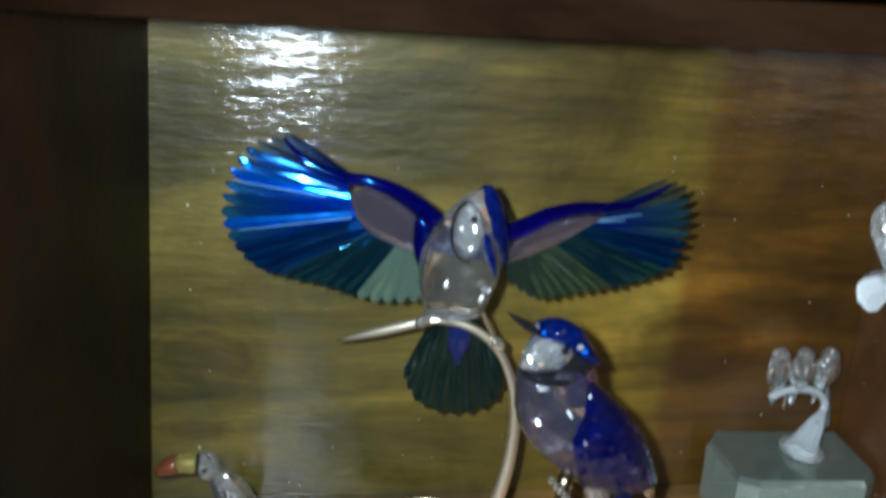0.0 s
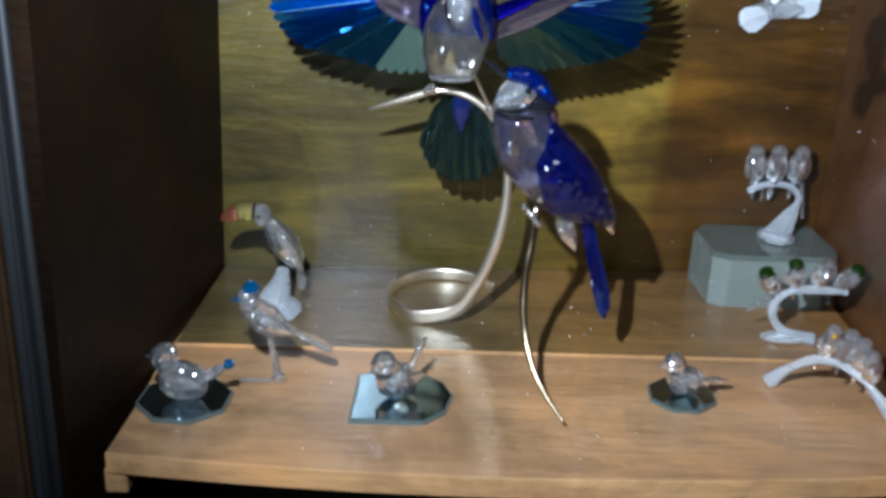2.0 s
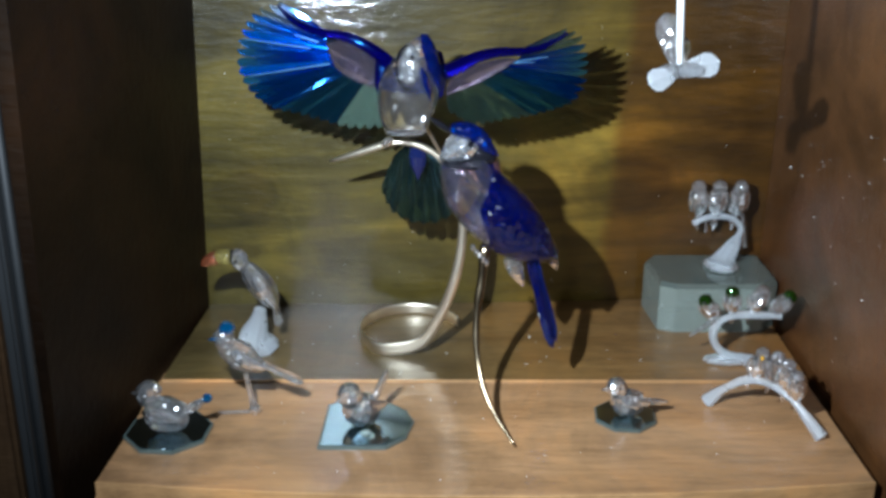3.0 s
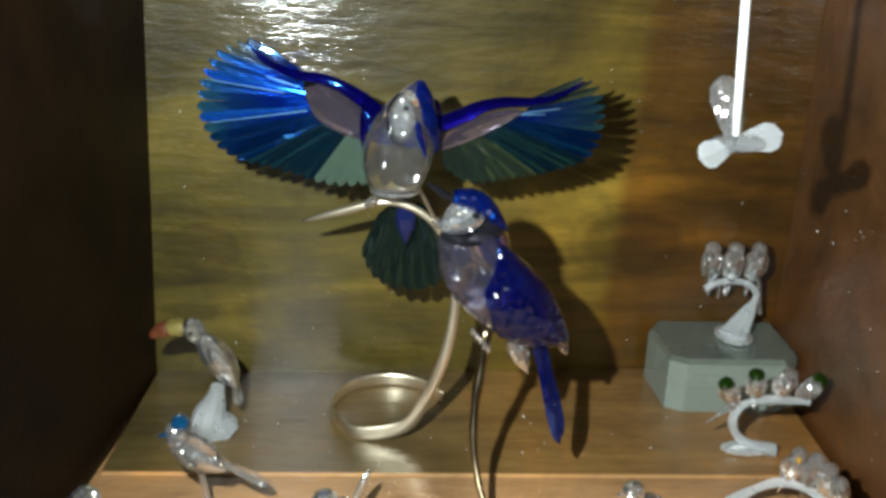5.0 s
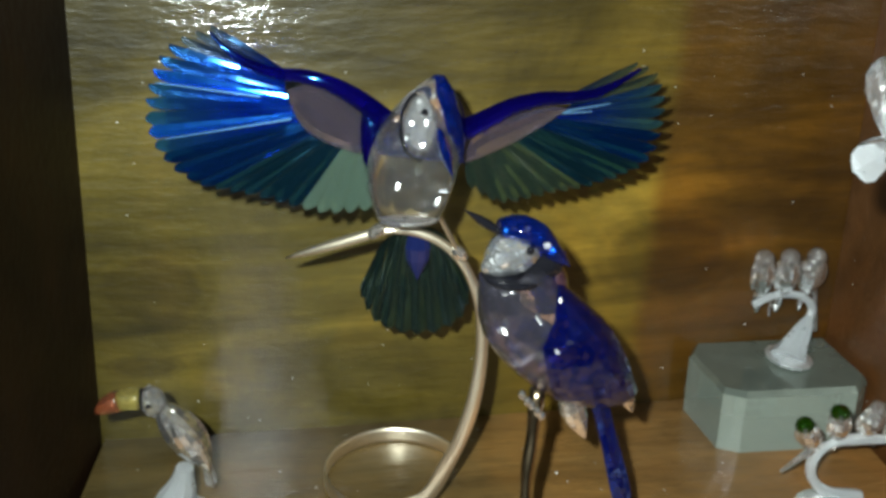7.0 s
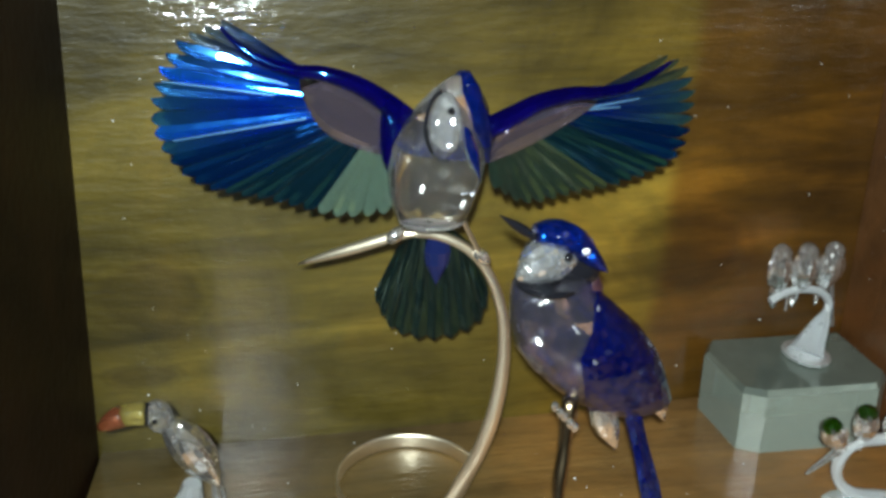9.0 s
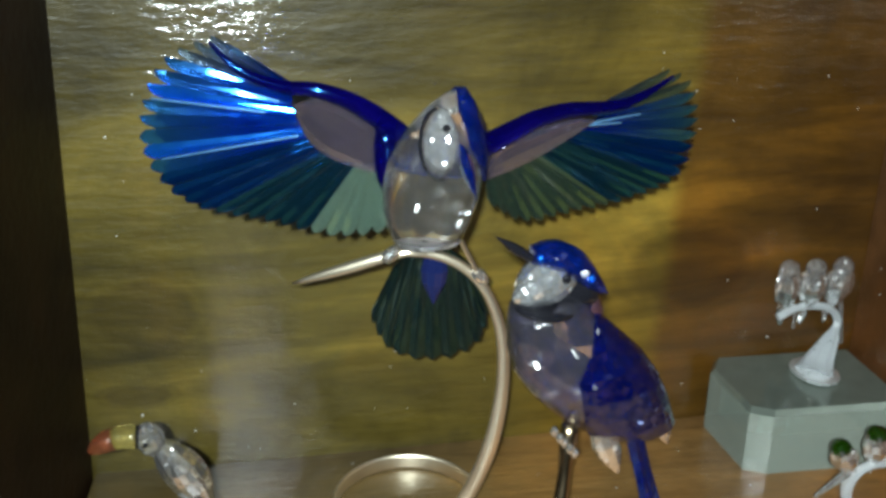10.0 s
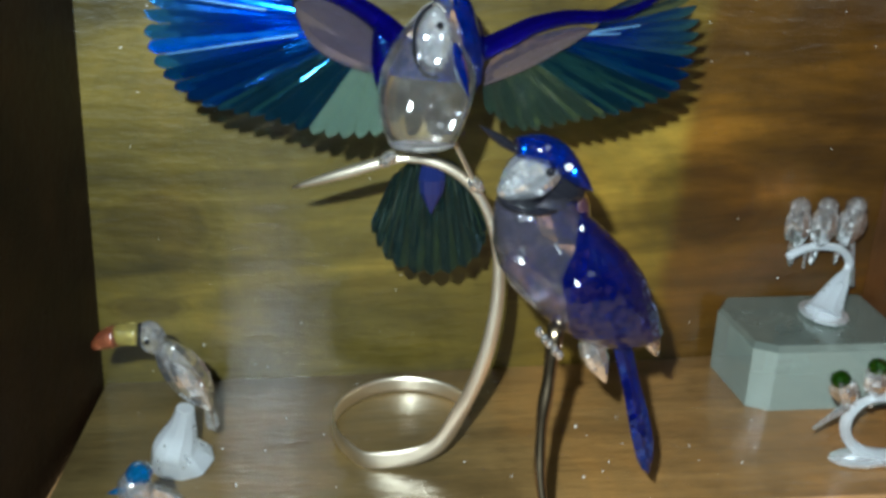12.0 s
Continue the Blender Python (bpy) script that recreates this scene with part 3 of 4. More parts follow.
def flying():
    """The jay with spread wings: a drop of clear crystal under a blue cap."""
    drop = [(0.234, 0.1895, 0.009), (0.237, 0.1895, 0.0185), (0.246, 0.1895, 0.0225), (0.258, 0.19, 0.0258), (0.27, 0.191, 0.027), (0.282, 0.192, 0.0258), (0.293, 0.1938, 0.0225), (0.303, 0.1965, 0.0178), (0.312, 0.1995, 0.0115), (0.319, 0.2025, 0.0045)]
    rings = [((x, -0.167, z), r, r * 0.86) for z, x, r in drop]
    body = piece(jays, "breast", loft(rings, 20), BREAST, "clear faceted crystal breast", True)
    for x in (0.1675, 0.2175):
        piece(jays, "shoulder", egg(bmesh.new(), (x, -0.151, 0.283), (0.0068, 0.009, 0.022), (0, 0.1, 1)), DEEP, "dark blue crystal shoulder", True, under=body)
    piece(jays, "base_ring", egg(bmesh.new(), (0.19, -0.165, 0.238), (0.0185, 0.0165, 0.0055), (0, 0, 1), u=16), FROST, under=body)
    crest = [((x + 0.0008, -0.167, z), r * 1.06 + 0.0006, r * 0.92 + 0.0006) for z, x, r in ((0.268, 0.1905, 0.0265), (0.28, 0.192, 0.0262), (0.292, 0.1938, 0.0228), (0.303, 0.1965, 0.0178), (0.312, 0.1995, 0.0118), (0.321, 0.2032, 0.003))]
    starts = (-8, -38, -56, -64, -82, -120)
    head = piece(jays, "head", loft(crest, 10, lambda k: (math.radians(starts[k]), math.radians(115)), 0.0018), CAPBLUE, "cobalt blue faceted head with a pointed crest")
    piece(jays, "cheek", egg(bmesh.new(), (0.1925, -0.182, 0.2965), (0.0095, 0.0065, 0.0172), (0.05, 0.22, 1), 0.25, 12, 9), FACE, "clear crystal cheek", under=head)
    collar = smooth_path([(0.1925 + 0.0112 * math.sin(a), -0.1845 - 0.0025 * math.cos(a + 2.6), 0.296 + 0.0185 * math.cos(a)) for a in (math.radians(d) for d in range(-12, -205, -22))], 3)
    piece(jays, "collar", sweep(bmesh.new(), collar, lambda t: 0.001, 6), JET, "thin black collar line", under=head)
    piece(jays, "eye", egg(bmesh.new(), (0.1945, -0.1865, 0.3045), (0.0021, 0.0021, 0.0021), u=12, v=8), JET, "glossy black eye", True, under=head)
    piece(jays, "beak", egg(bmesh.new(), (0.2065, -0.186, 0.281), (0.0038, 0.004, 0.0155), (0.3, -0.12, -1), 0.9), CAPBLUE, "dark pointed beak", under=head)

    tail = piece(jays, "tail", egg(bmesh.new(), (0.199, -0.13, 0.2), (0.0085, 0.005, 0.021), (0.02, 0.2, -1), 0.85), NAVY, "fanned tail of dark teal crystal")
    tips, roots = along([(0.163, 0.166), (0.169, 0.147), (0.18, 0.133), (0.202, 0.1255), (0.22, 0.128), (0.233, 0.136), (0.239, 0.152), (0.237, 0.168)], 11), along([(0.176, 0.2), (0.19, 0.212), (0.21, 0.212), (0.225, 0.2)], 11)
    for k in range(11):
        bm = vane(bmesh.new(), (roots[k], roots[k + 1]), (tips[k], tips[k + 1]), lambda x, z: -0.095 - 0.28 * (z - 0.13) + 0.0006 * (k % 2), 0.004, 0.0026)
        piece(jays, "feather", bm, TAILGLASS, under=tail)
    for x, z in ((0.1715, 0.221), (0.2235, 0.205)):
        piece(jays, "foot", egg(bmesh.new(), (x, -0.145, z), (0.004, 0.0042, 0.0065), (0.7 if x > 0.2 else -0.9, 0, -0.8)), CLEAR, "silvery crystal foot")
    piece(jays, "leg", sweep(bmesh.new(), [Vector((0.2075, -0.152, 0.2355)), Vector((0.222, -0.146, 0.207))], lambda t: 0.0014), GOLD, "thin metal leg")


flying()


def perched():
    """The jay that sits on the twig, looking up."""
    keys = [(0.2375, 0.229, 0.0188, -0.236), (0.2405, 0.219, 0.0225, -0.235), (0.2475, 0.206, 0.0285, -0.232), (0.256, 0.193, 0.033, -0.229), (0.266, 0.1785, 0.0342, -0.225), (0.2765, 0.164, 0.032, -0.22), (0.287, 0.15, 0.028, -0.215), (0.299, 0.139, 0.0215, -0.21), (0.31, 0.1325, 0.0115, -0.206), (0.318, 0.129, 0.003, -0.204)]
    rings = [((x, y, z), w * 0.985, w * 0.78) for x, z, w, y in keys]
    torso = piece(jays, "torso", loft(rings, 20), LILAC, "clear lilac faceted crystal torso", True)
    shell = [((x, y, z), w * 1.04 + 0.001, w * 0.84 + 0.001) for x, z, w, y in keys[1:]]
    starts = (-30, -72, -99, -108, -120, -135, -150, -165, -170)
    for side in (1, -1):
        arc = lambda k: (math.radians(starts[k] * side), 0.0)
        piece(jays, "folded_wing", loft(shell, 9, arc, 0.0014), WINGBLUE, "folded dark blue faceted crystal wing", under=torso)
    piece(jays, "wing_tip", egg(bmesh.new(), (0.318, -0.208, 0.132), (0.0045, 0.005, 0.011), (0.45, 0, -1), 0.6), LILAC, "pale wing tip", under=torso)
    piece(jays, "nape", egg(bmesh.new(), (0.2535, -0.229, 0.22), (0.0135, 0.016, 0.019), (0.5, 0, -0.8)), WINGBLUE, "deep blue crystal nape", True, under=torso)
    face = piece(jays, "face", egg(bmesh.new(), (0.2355, -0.24, 0.2425), (0.0132, 0.0128, 0.0175), (-0.8, 0, -0.55), 0.2, 13, 10), FACE, "clear faceted crystal face")
    piece(jays, "throat", egg(bmesh.new(), (0.225, -0.243, 0.2365), (0.006, 0.007, 0.0075), (-0.9, -0.1, -0.4), 0.4), FACE, under=face)
    bm, rows = bmesh.new(), []
    crown = smooth_path([(0.2265, -0.245, 0.2575), (0.238, -0.243, 0.2563), (0.248, -0.242, 0.2515), (0.2565, -0.243, 0.2435), (0.2655, -0.245, 0.235)], 3)
    for k, p in enumerate(crown):
        t = k / (len(crown) - 1)
        ahead = (crown[min(k + 1, len(crown) - 1)] - crown[max(k - 1, 0)]).normalized()
        up = Vector((0, -1, 0)).cross(ahead).normalized()
        r = 0.0004 + 0.0068 * math.sin(math.pi * min(1.0, 0.16 + 0.84 * t)) ** 0.8
        rows.append([bm.verts.new(p + up * r * math.cos(a) + Vector((0, 1.75 * r * math.sin(a), 0))) for a in (2 * math.pi * i / 10 for i in range(10))])
    for a, b in zip(rows, rows[1:]):
        for i in range(10):
            bm.faces.new((a[i], a[(i + 1) % 10], b[(i + 1) % 10], b[i]))
    bm.faces.new(rows[0]), bm.faces.new(rows[-1])
    piece(jays, "cap", bm, CAPBLUE, "cobalt blue crystal crest", under=face)
    # Two bright blue beads stand in for glints on the crest.
    for at in ((0.2285, -0.2535, 0.2585), (0.2535, -0.2545, 0.2475)):
        piece(jays, "facet", egg(bmesh.new(), at, (0.0019, 0.0019, 0.0026)), SKY, "small bright blue bead added for a glint on the crest", under=face)
    piece(jays, "beak", egg(bmesh.new(), (0.2175, -0.2485, 0.2622), (0.0025, 0.0027, 0.0135), (-0.8, -0.08, 0.55), 0.85), JET, "slim black beak", True, under=face)
    piece(jays, "eye", egg(bmesh.new(), (0.242, -0.2525, 0.2472), (0.0024, 0.0024, 0.0024), u=12, v=8), JET, "glossy black eye", True, under=face)
    piece(jays, "neck_band", egg(bmesh.new(), (0.2365, -0.237, 0.2275), (0.02, 0.017, 0.003), (0.1, -0.05, 1), 0, 18, 7), JET, "black neck band", True, under=torso)
    piece(jays, "ear_patch", egg(bmesh.new(), (0.2525, -0.237, 0.2335), (0.0062, 0.0125, 0.0085), (0.3, 0, 1)), JET, "black patch behind the cheek", True, under=torso)
    piece(jays, "under_tail", egg(bmesh.new(), (0.285, -0.212, 0.125), (0.0065, 0.008, 0.019), (0.45, 0, -1), 0.7), CLEAR, "clear crystal under the tail", under=torso)
    for dx, dy, mat in ((0.0, -0.003, WINGBLUE), (0.0045, 0.002, CAPBLUE)):
        bm = blade(bmesh.new(), (0.296 + dx, -0.212 + dy, 0.138), (0.3195 + dx * 0.6, -0.2195 + dy, 0.054 + dx), (0.2, -1, 0), 0.0098, 0.0024, 0.75)
        piece(jays, "tail_feather", bm, mat, "long dark blue tail feather")
    for k in range(5):
        piece(jays, "claw", egg(bmesh.new(), (0.2465 + 0.003 * k, -0.234 - 0.0015 * (k % 2), 0.1525 - 0.0035 * k), (0.0022, 0.0024, 0.003)), CLEAR)


perched()


# ---- small ornaments ----
def mirror_base(name, outline, label, z=-0.0012):
    root = thing(name, (sum(p[0] for p in outline) / len(outline), sum(p[1] for p in outline) / len(outline), z), label, "mirror base", "mirror bases on the shelf")
    cx, cy = root.location.x, root.location.y
    piece(root, "glass_edge", prism(bmesh.new(), outline, z, z + 0.003), MIRROR_EDGE, "pale green glass edge")
    inner = [(cx + (x - cx) * 0.95, cy + (y - cy) * 0.95) for x, y in outline]
    piece(root, "mirror", prism(bmesh.new(), inner, z + 0.0031, z + 0.0036), MIRROR, "silvered mirror face")
    return root


def octagon(cx, cy, r, turn=0.3):
    return [(cx + r * math.cos(turn + math.pi * k / 4), cy + r * math.sin(turn + math.pi * k / 4)) for k in range(8)]


def small_bird(name, at, size, yaw, label, material=CLEAR, head_mat=None, tail_mat=None, tail_up=0.5, leg=0.0):
    """A little crystal bird: body, head, beak, eye, tail and wings; at: where it stands."""
    root = thing(name, at, label, "ornament", "small crystal birds")
    m = Matrix.Translation(at) @ Matrix.Rotation(yaw, 4, "Z") @ Matrix.Scale(size, 4)
    dirn = lambda v: m.to_3x3() @ Vector(v)
    at3 = lambda v: m @ Vector(v)
    sz = lambda *v: tuple(size * c for c in v)
    up = 0.32 + leg
    piece(root, "torso", egg(bmesh.new(), at3((0, 0, up)), sz(0.35, 0.34, 0.42), dirn((-0.8, 0, -0.25)), 0.3, 9, 7), material, "faceted crystal body")
    head_ = piece(root, "head", egg(bmesh.new(), at3((0.3, 0, up + 0.38)), sz(0.24, 0.24, 0.25), dirn((0, 0, 1)), 0.0, 9, 7), head_mat or material, "faceted crystal head")
    piece(root, "beak", egg(bmesh.new(), at3((0.53, 0, up + 0.36)), sz(0.05, 0.05, 0.13), dirn((1, 0, -0.1)), 0.8, 6, 5), material, under=head_)
    for s in (-1, 1):
        piece(root, "eye", egg(bmesh.new(), at3((0.42, 0.13 * s, up + 0.44)), sz(0.03, 0.03, 0.03), u=6, v=5), JET, "tiny black eye", under=head_)
    way = Vector((-1, 0, tail_up)).normalized()
    tail_ = piece(root, "tail", egg(bmesh.new(), at3(Vector((-0.25, 0, up + 0.02)) + way * 0.34), sz(0.07, 0.09, 0.36), dirn(way), 0.1, 7, 5), material, "crystal tail")
    if tail_mat:
        piece(root, "tail_tip", egg(bmesh.new(), at3(Vector((-0.25, 0, up + 0.02)) + way * 0.7), sz(0.07, 0.09, 0.1), dirn(way), 0.1, 7, 5), tail_mat, "blue crystal tail tip", under=tail_)
    for s in (-1, 1):
        piece(root, "wing", egg(bmesh.new(), at3((-0.1, 0.22 * s, up + 0.06)), sz(0.08, 0.16, 0.34), dirn((-1, 0, -0.05)), 0.5, 7, 5), material, "small crystal wing")
    if leg:
        for s in (-1, 1):
            piece(root, "leg", sweep(bmesh.new(), [at3((0.02, 0.07 * s, up - 0.25)), at3((0.06, 0.1 * s, 0.0))], lambda t: 0.035 * size, 6), material, "thin crystal leg")
    return root


mirror_base("octagonal_mirror", octagon(-0.012, -0.277, 0.0375), "octagonal mirror tile with pale green glass edge")
small_bird("crystal_bird", (-0.012, -0.28, 0.0024), 0.048, 2.9, "clear crystal bird with a blue tail tip on an octagonal mirror", tail_mat=CYAN, tail_up=0.75)
mirror_base("cut_mirror", [(0.117, -0.305), (0.12, -0.232), (0.152, -0.222), (0.172, -0.226), (0.19, -0.243), (0.197, -0.263), (0.191, -0.288), (0.174, -0.305)], "mirror tile with one straight and one round side")
small_bird("crystal_bird", (0.153, -0.268, 0.0024), 0.047, 3.9, "clear chubby crystal bird on a cut mirror tile", tail_up=1.6)
mirror_base("small_octagonal_mirror", octagon(0.383, -0.25, 0.0285), "small octagonal mirror tile")
small_bird("crystal_bird", (0.385, -0.252, 0.0024), 0.04, 3.3, "clear crystal bird on a small octagonal mirror", tail_up=-0.15)

# the bird with the blue cap
crested = thing("blue_capped_bird", (0.055, -0.242, -0.0012), "clear crystal bird with a blue cap on one thin leg", "ornament", "small crystal birds")
piece(crested, "torso", egg(bmesh.new(), (0.048, -0.245, 0.056), (0.0125, 0.013, 0.024), (0.75, 0, -0.55), 0.4, 10, 8), CLEAR, "faceted crystal body")
cap_head = piece(crested, "head", egg(bmesh.new(), (0.0345, -0.248, 0.0735), (0.0095, 0.0095, 0.011), (-0.2, 0, 1)), CLEAR, "faceted crystal head")
piece(crested, "cap", egg(bmesh.new(), (0.0375, -0.249, 0.0845), (0.0075, 0.0075, 0.0065), (-0.2, 0, 1), 0.3), CYAN, "bright blue crystal cap", under=cap_head)
piece(crested, "beak", egg(bmesh.new(), (0.0265, -0.251, 0.075), (0.0022, 0.0022, 0.006), (-1, 0, -0.2), 0.8, 6, 5), CYAN, under=cap_head)
piece(crested, "tail", blade(bmesh.new(), (0.062, -0.244, 0.05), (0.1, -0.245, 0.03), (0, -0.6, 1), 0.0095, 0.0025, 0.8), CLEAR, "long crystal tail")
piece(crested, "wing", egg(bmesh.new(), (0.055, -0.256, 0.056), (0.004, 0.007, 0.017), (0.9, 0, -0.45), 0.5), CLEAR, "small crystal wing")
piece(crested, "leg", sweep(bmesh.new(), smooth_path([(0.05, -0.245, 0.04), (0.053, -0.244, 0.02), (0.056, -0.243, -0.001)], 3), lambda t: 0.0022 + 0.002 * t * t, 6), CLEAR, "thin crystal leg")
piece(crested, "foot", egg(bmesh.new(), (0.0565, -0.243, 0.003), (0.006, 0.0055, 0.0045)), CLEAR)
piece(crested, "twig", sweep(bmesh.new(), [Vector((0.024, -0.244, 0.0002)), Vector((0.055, -0.243, 0.0008))], lambda t: 0.0014, 6), CLEAR, "thin crystal twig")

# the toucan
toucan = thing("crystal_toucan", (0.038, -0.112, 0.0), "clear crystal toucan with red and yellow beak on frosted stump", "ornament", "small crystal birds")
piece(toucan, "stump", sweep(bmesh.new(), smooth_path([(0.038, -0.112, 0.0), (0.036, -0.114, 0.014), (0.041, -0.116, 0.03), (0.044, -0.118, 0.045)], 4), lambda t: 0.0165 * (1 - t) ** 1.4 + 0.006, 10), FROST, "frosted crystal stump")
piece(toucan, "torso", egg(bmesh.new(), (0.046, -0.121, 0.071), (0.0125, 0.0125, 0.029), (0.52, 0, -0.85), 0.35, 10, 9), CLEAR, "faceted crystal body")
tou_head = piece(toucan, "head", egg(bmesh.new(), (0.0275, -0.123, 0.099), (0.0088, 0.0088, 0.0115), (-0.3, 0, 1)), CLEAR, "faceted crystal head")
piece(toucan, "eye", egg(bmesh.new(), (0.0255, -0.131, 0.1), (0.0018, 0.0018, 0.0018), u=8, v=6), JET, "tiny black eye", True, under=tou_head)
beak_path = smooth_path([(0.0195, -0.124, 0.1022), (0.012, -0.124, 0.1025), (0.004, -0.124, 0.1008), (-0.003, -0.124, 0.0975), (-0.0085, -0.124, 0.0935)], 3)
piece(toucan, "beak", sweep(bmesh.new(), beak_path[:6], lambda t: 0.0076 - 0.0006 * t, 12), YELLOW, "yellow crystal beak", True, under=tou_head)
piece(toucan, "beak_tip", sweep(bmesh.new(), beak_path[5:], lambda t: 0.007 - 0.005 * t * t, 12), RED, "red crystal beak tip", True, under=tou_head)
piece(toucan, "beak_band", egg(bmesh.new(), (0.0205, -0.124, 0.102), (0.005, 0.0082, 0.0024), (-1, 0, 0.05)), JET, "black beak band", under=tou_head)
piece(toucan, "tail", blade(bmesh.new(), (0.058, -0.117, 0.052), (0.0605, -0.108, 0.022), (0.3, -1, 0), 0.009, 0.0025, 0.9), CLEAR, "crystal tail")
for s in (-1, 1):
    piece(toucan, "wing", egg(bmesh.new(), (0.051, -0.121 + 0.0105 * s, 0.068), (0.004, 0.008, 0.021), (0.5, 0, -0.86), 0.5), CLEAR, "small crystal wing")

# glass block
block = thing("glass_block", (0.506, -0.036, 0.0), "grey-green glass block with cut corners", "glass block")
x0, x1, y0, y1, c = 0.4455, 0.574, -0.072, 0.02, 0.0165
foot = [(x0 + 0.012, y1), (x0, y1 - 0.02), (x0 + 0.004, y0 + 0.009), (x0 + c + 0.003, y0), (x1 - c, y0), (x1, y0 + c), (x1, y1)]
piece(block, "body", prism(bmesh.new(), foot, 0.0, 0.0485), BLOCKGLASS, "grey-green glass body")
mid = (0.506, -0.026)
bm = bmesh.new()
lower = [bm.verts.new((x, y, 0.0486)) for x, y in foot]
upper = [bm.verts.new((mid[0] + (x - mid[0]) * 0.96, mid[1] + (y - mid[1]) * 0.93, 0.053)) for x, y in foot]
for k in range(7):
    bm.faces.new((lower[k], lower[(k + 1) % 7], upper[(k + 1) % 7], upper[k]))
bm.faces.new(lower), bm.faces.new(upper)
piece(block, "bevelled_top", bm, plain("mirror_top", (0.2, 0.23, 0.2), 0.06, 0.6, depth=0.0), "dark reflecting bevelled top")


def sitting(root, at, h, lean, head_mat=None, beak=None, plump=0.27):
    """One crystal bird that sits upright on a branch, as a part of its ornament."""
    d = Vector((lean, -0.12, 1)).normalized()
    b = piece(root, "bird", egg(bmesh.new(), Vector(at) + d * h * 0.43, (h * plump, h * plump, h * 0.46), -d, 0.2, 10, 8), CLEAR, "upright clear crystal bird")
    top_ = Vector(at) + d * h * 0.8
    piece(root, "head", egg(bmesh.new(), top_, (h * plump * 0.82, h * plump * 0.82, h * 0.2), d, 0, 10, 7), head_mat or CLEAR, "crystal head", under=b)
    tip = top_ + Vector((-0.1, -0.24, -0.02)) * h
    piece(root, "beak", egg(bmesh.new(), tip, (h * 0.06, h * 0.06, h * 0.12), (-0.3, -1, -0.3), 0.8, 6, 5), beak or CLEAR, "tiny crystal beak", under=b)
    for side_x in (-1, 1):
        piece(root, "wing", egg(bmesh.new(), Vector(at) + d * h * 0.4 + Vector((side_x * h * plump * 0.75, 0.02 * h, 0)), (h * 0.07, h * 0.16, h * 0.32), -d, 0.5, 7, 5), CLEAR, under=b)
    piece(root, "tail", egg(bmesh.new(), Vector(at) - d * h * 0.2 + Vector((0, 0.14 * h, 0)), (h * 0.1, h * 0.05, h * 0.3), -d, 0.2, 6, 5), CLEAR, under=b)


# four birds on an arched branch
arch = thing("birds_on_arched_branch", (0.503, -0.255, -0.0012), "four clear crystal birds on an arched frosted branch", "ornament", "crystal birds on branches")
arch_path = smooth_path([(0.462, -0.224, 0.001), (0.474, -0.229, 0.016), (0.491, -0.238, 0.03), (0.508, -0.251, 0.0325), (0.521, -0.263, 0.0275), (0.531, -0.274, 0.017), (0.544, -0.288, 0.001)], 4)
piece(arch, "branch", sweep(bmesh.new(), arch_path, lambda t: 0.0034 + 0.0032 * abs(2 * t - 1) ** 5 + 0.0005 * math.sin(23 * t), 8), FROST, "frosted crystal branch")
for k in range(4):
    p = arch_path[9 + 3 * k] + Vector((0.001, 0, 0.002))
    sitting(arch, p, 0.0315, 0.2 - 0.12 * k, None, AMBER if k == 0 else None, 0.25)

# four green-headed birds on a curled branch
curl = thing("green_headed_birds_on_branch", (0.5, -0.14, 0.0), "clear crystal birds with green heads on a curled frosted branch", "ornament", "crystal birds on branches")
curl_path = smooth_path([(0.526, -0.146, 0.003), (0.505, -0.143, 0.006), (0.49, -0.141, 0.018), (0.487, -0.14, 0.034), (0.497, -0.14, 0.046), (0.515, -0.14, 0.05), (0.537, -0.142, 0.05), (0.55, -0.143, 0.05)], 4)
piece(curl, "branch", sweep(bmesh.new(), curl_path, lambda t: 0.0036 + 0.003 * max(0.0, 1 - 3 * t) + 0.0006 * math.sin(19 * t), 8), FROST, "frosted crystal branch")
piece(curl, "base", egg(bmesh.new(), (0.502, -0.142, 0.003), (0.024, 0.012, 0.0045), (0, 0, 1), u=12), FROST, "flat frosted base")
piece(curl, "spike", sweep(bmesh.new(), [Vector((0.486, -0.14, 0.044)), Vector((0.463, -0.141, 0.027))], lambda t: 0.0032 * (1 - 0.7 * t), 6), CLEAR, "crystal twig end")
for k, (x, z) in enumerate(((0.486, 0.046), (0.503, 0.052), (0.523, 0.054), (0.543, 0.052))):
    sitting(curl, (x, -0.141, z), 0.029, -0.55 + 0.42 * k, GREEN if k != 2 else None, None, 0.3)

# three birds on a branch, on the block
perch = thing("three_birds_on_branch", (0.528, -0.028, 0.053), "three clear crystal birds on a frosted branch on a glass block", "ornament", "crystal birds on branches")
stem_path = smooth_path([(0.522, -0.022, 0.0545), (0.529, -0.016, 0.064), (0.54, -0.009, 0.08), (0.545, -0.005, 0.092), (0.536, -0.005, 0.1025), (0.521, -0.005, 0.1055), (0.507, -0.005, 0.104), (0.493, -0.006, 0.0975)], 4)
piece(perch, "branch", sweep(bmesh.new(), stem_path, lambda t: 0.0125 * max(0.0, 1 - t * 3.0) ** 0.8 + 0.003, 10), FROST, "frosted crystal branch")
piece(perch, "base", egg(bmesh.new(), (0.523, -0.02, 0.0555), (0.0185, 0.024, 0.003), (0, 0, 1), u=14), FROST, "flat frosted base")
for x, lean in ((0.498, -0.1), (0.517, 0.0), (0.538, 0.05)):
    sitting(perch, (x, -0.006, 0.1065), 0.0415, lean, None, None, 0.235)
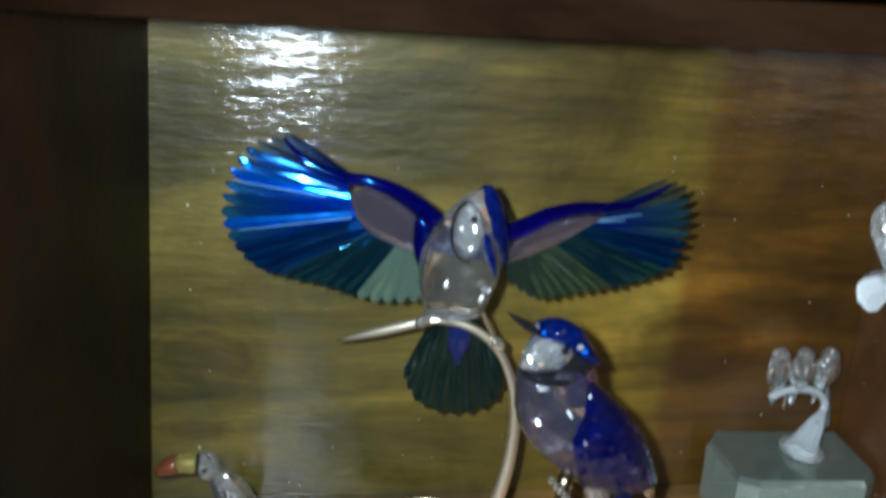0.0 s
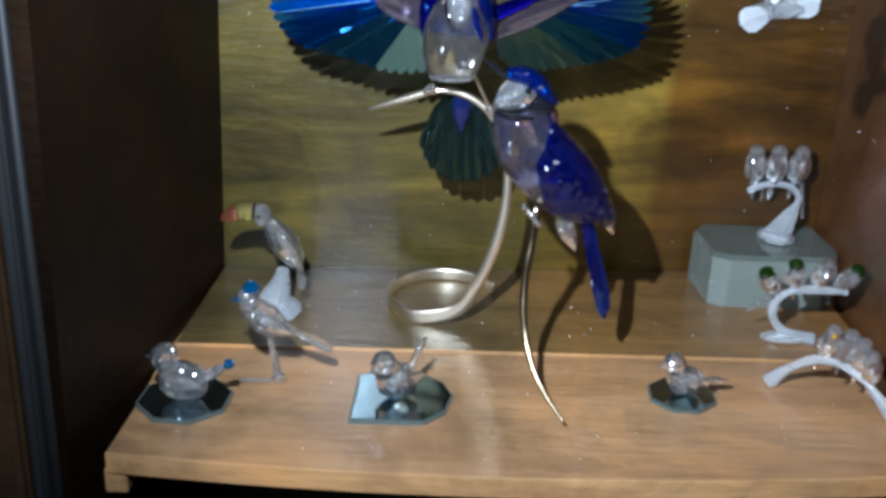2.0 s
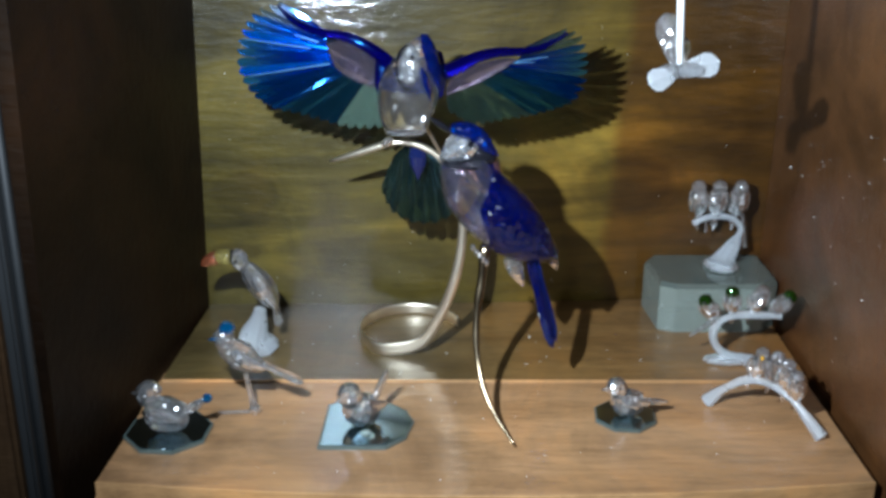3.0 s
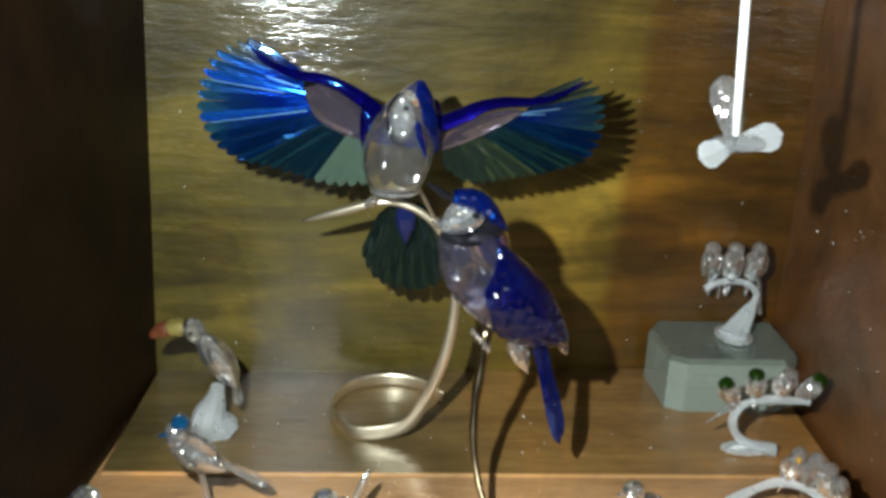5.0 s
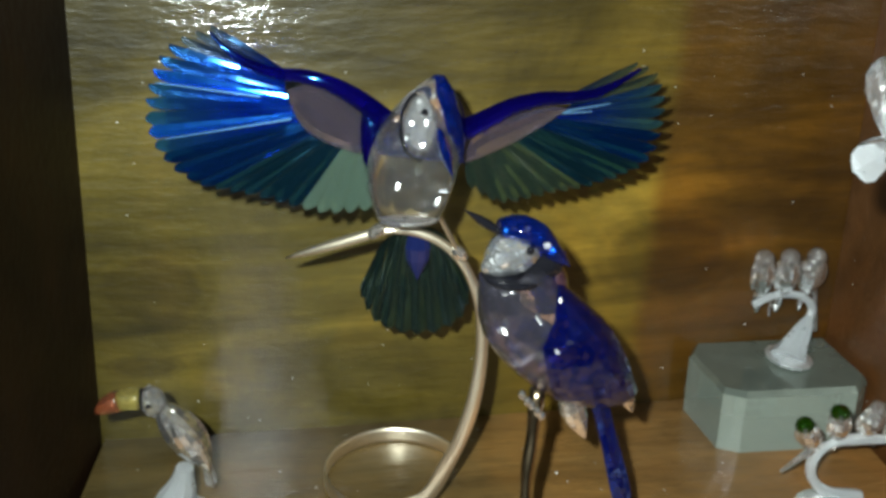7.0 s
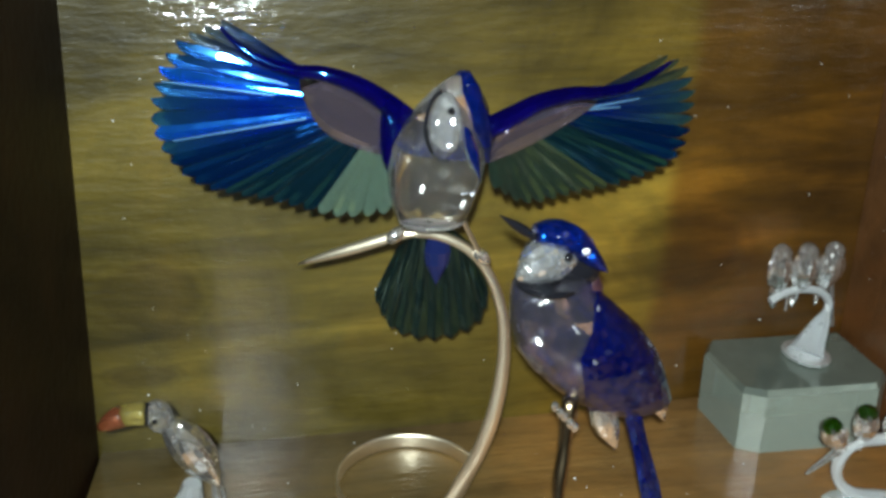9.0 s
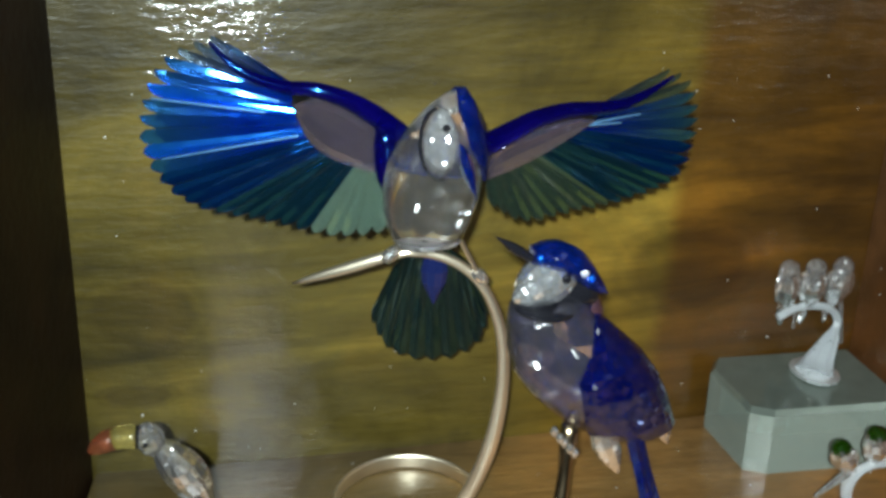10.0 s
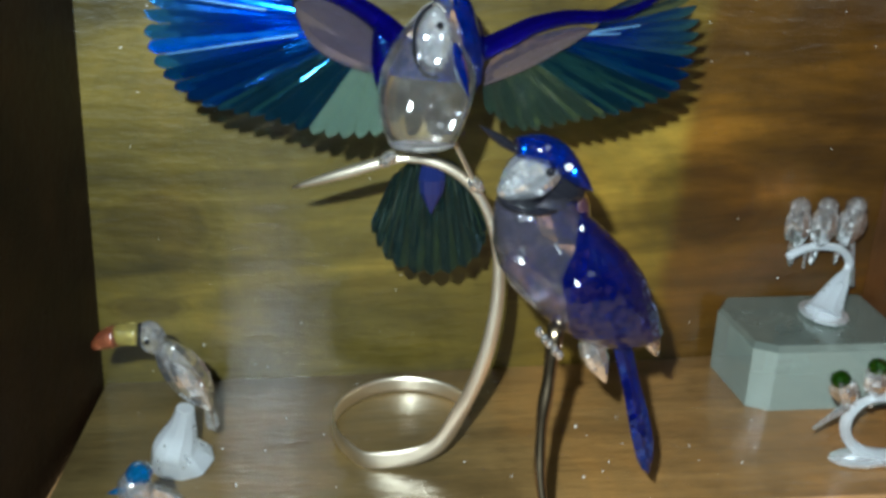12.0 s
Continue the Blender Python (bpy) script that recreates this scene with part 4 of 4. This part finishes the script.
piece(perch, "tail_rod", sweep(bmesh.new(), [Vector((0.545, -0.005, 0.108)), Vector((0.553, -0.002, 0.07))], lambda t: 0.002, 6), CLEAR, "long thin crystal tail")
piece(perch, "twig", sweep(bmesh.new(), [Vector((0.507, -0.006, 0.103)), Vector((0.507, -0.007, 0.088))], lambda t: 0.0012, 6), CLEAR)

# the butterfly on its white rod
fly = thing("hanging_butterfly", (0.385, -0.33, 0.32), "clear crystal butterfly that hangs on a white rod", "ornament")
piece(fly, "rod", sweep(bmesh.new(), [Vector((0.378, -0.33, CEIL)), Vector((0.3855, -0.33, 0.326))], lambda t: 0.0026, 10), WHITE, "white plastic rod", True)
piece(fly, "body", egg(bmesh.new(), (0.386, -0.33, 0.321), (0.0062, 0.0062, 0.017), (1, -0.3, 0.1)), CLEAR, "faceted crystal body")
for tip, w, mat, words in (((0.3735, -0.326, 0.36), 0.021, CLEAR, "clear upright crystal wing"), ((0.363, -0.338, 0.313), 0.017, FROST, "pale frosted wing"), ((0.413, -0.33, 0.327), 0.018, FROST, "pale frosted wing"), ((0.392, -0.31, 0.342), 0.012, CLEAR, "small clear crystal wing")):
    piece(fly, "wing", blade(bmesh.new(), (0.385, -0.33, 0.321), tip, (0.1, -1, 0.5), w, 0.0022, 0.3, 0.3), mat, words)

# a crystal in the next compartment
small_bird("crystal_bird", (-0.175, -0.28, -0.06), 0.06, 2.0, "clear crystal bird in the next compartment")


def dust():
    """Specks of dust and lint on the back panel, the side panel and the boards."""
    rnd = random.Random(5)
    bm = bmesh.new()
    spots = []
    for _ in range(50):
        x = rnd.uniform(0.0, 0.56)
        spots.append((x, -0.0012 + 0.029 * ((x + 0.052) / 0.654) ** 2, rnd.uniform(0.01, 0.4) ** 1.3))
    for _ in range(40):
        spots.append((XR + 0.0135, rnd.uniform(-0.36, 0.0), rnd.uniform(0.0, 0.25)))
    for _ in range(70):
        y = rnd.uniform(-0.35, -0.01)
        spots.append((rnd.uniform(0.0, 0.54), y, 0.0002 if y > SEAM else -0.001))
    for p in spots:
        r = rnd.uniform(0.0002, 0.00055) * (1.6 if rnd.random() < 0.08 else 1.0)
        made = bmesh.ops.create_icosphere(bm, subdivisions=1, radius=r)["verts"]
        for v in made:
            v.co += Vector(p)
    ob = part("dust", bm, WHITE)
    return tagged(ob, "scattered white dust specks on varnished cabinet wood", "dust", kind="stuff")


dust()
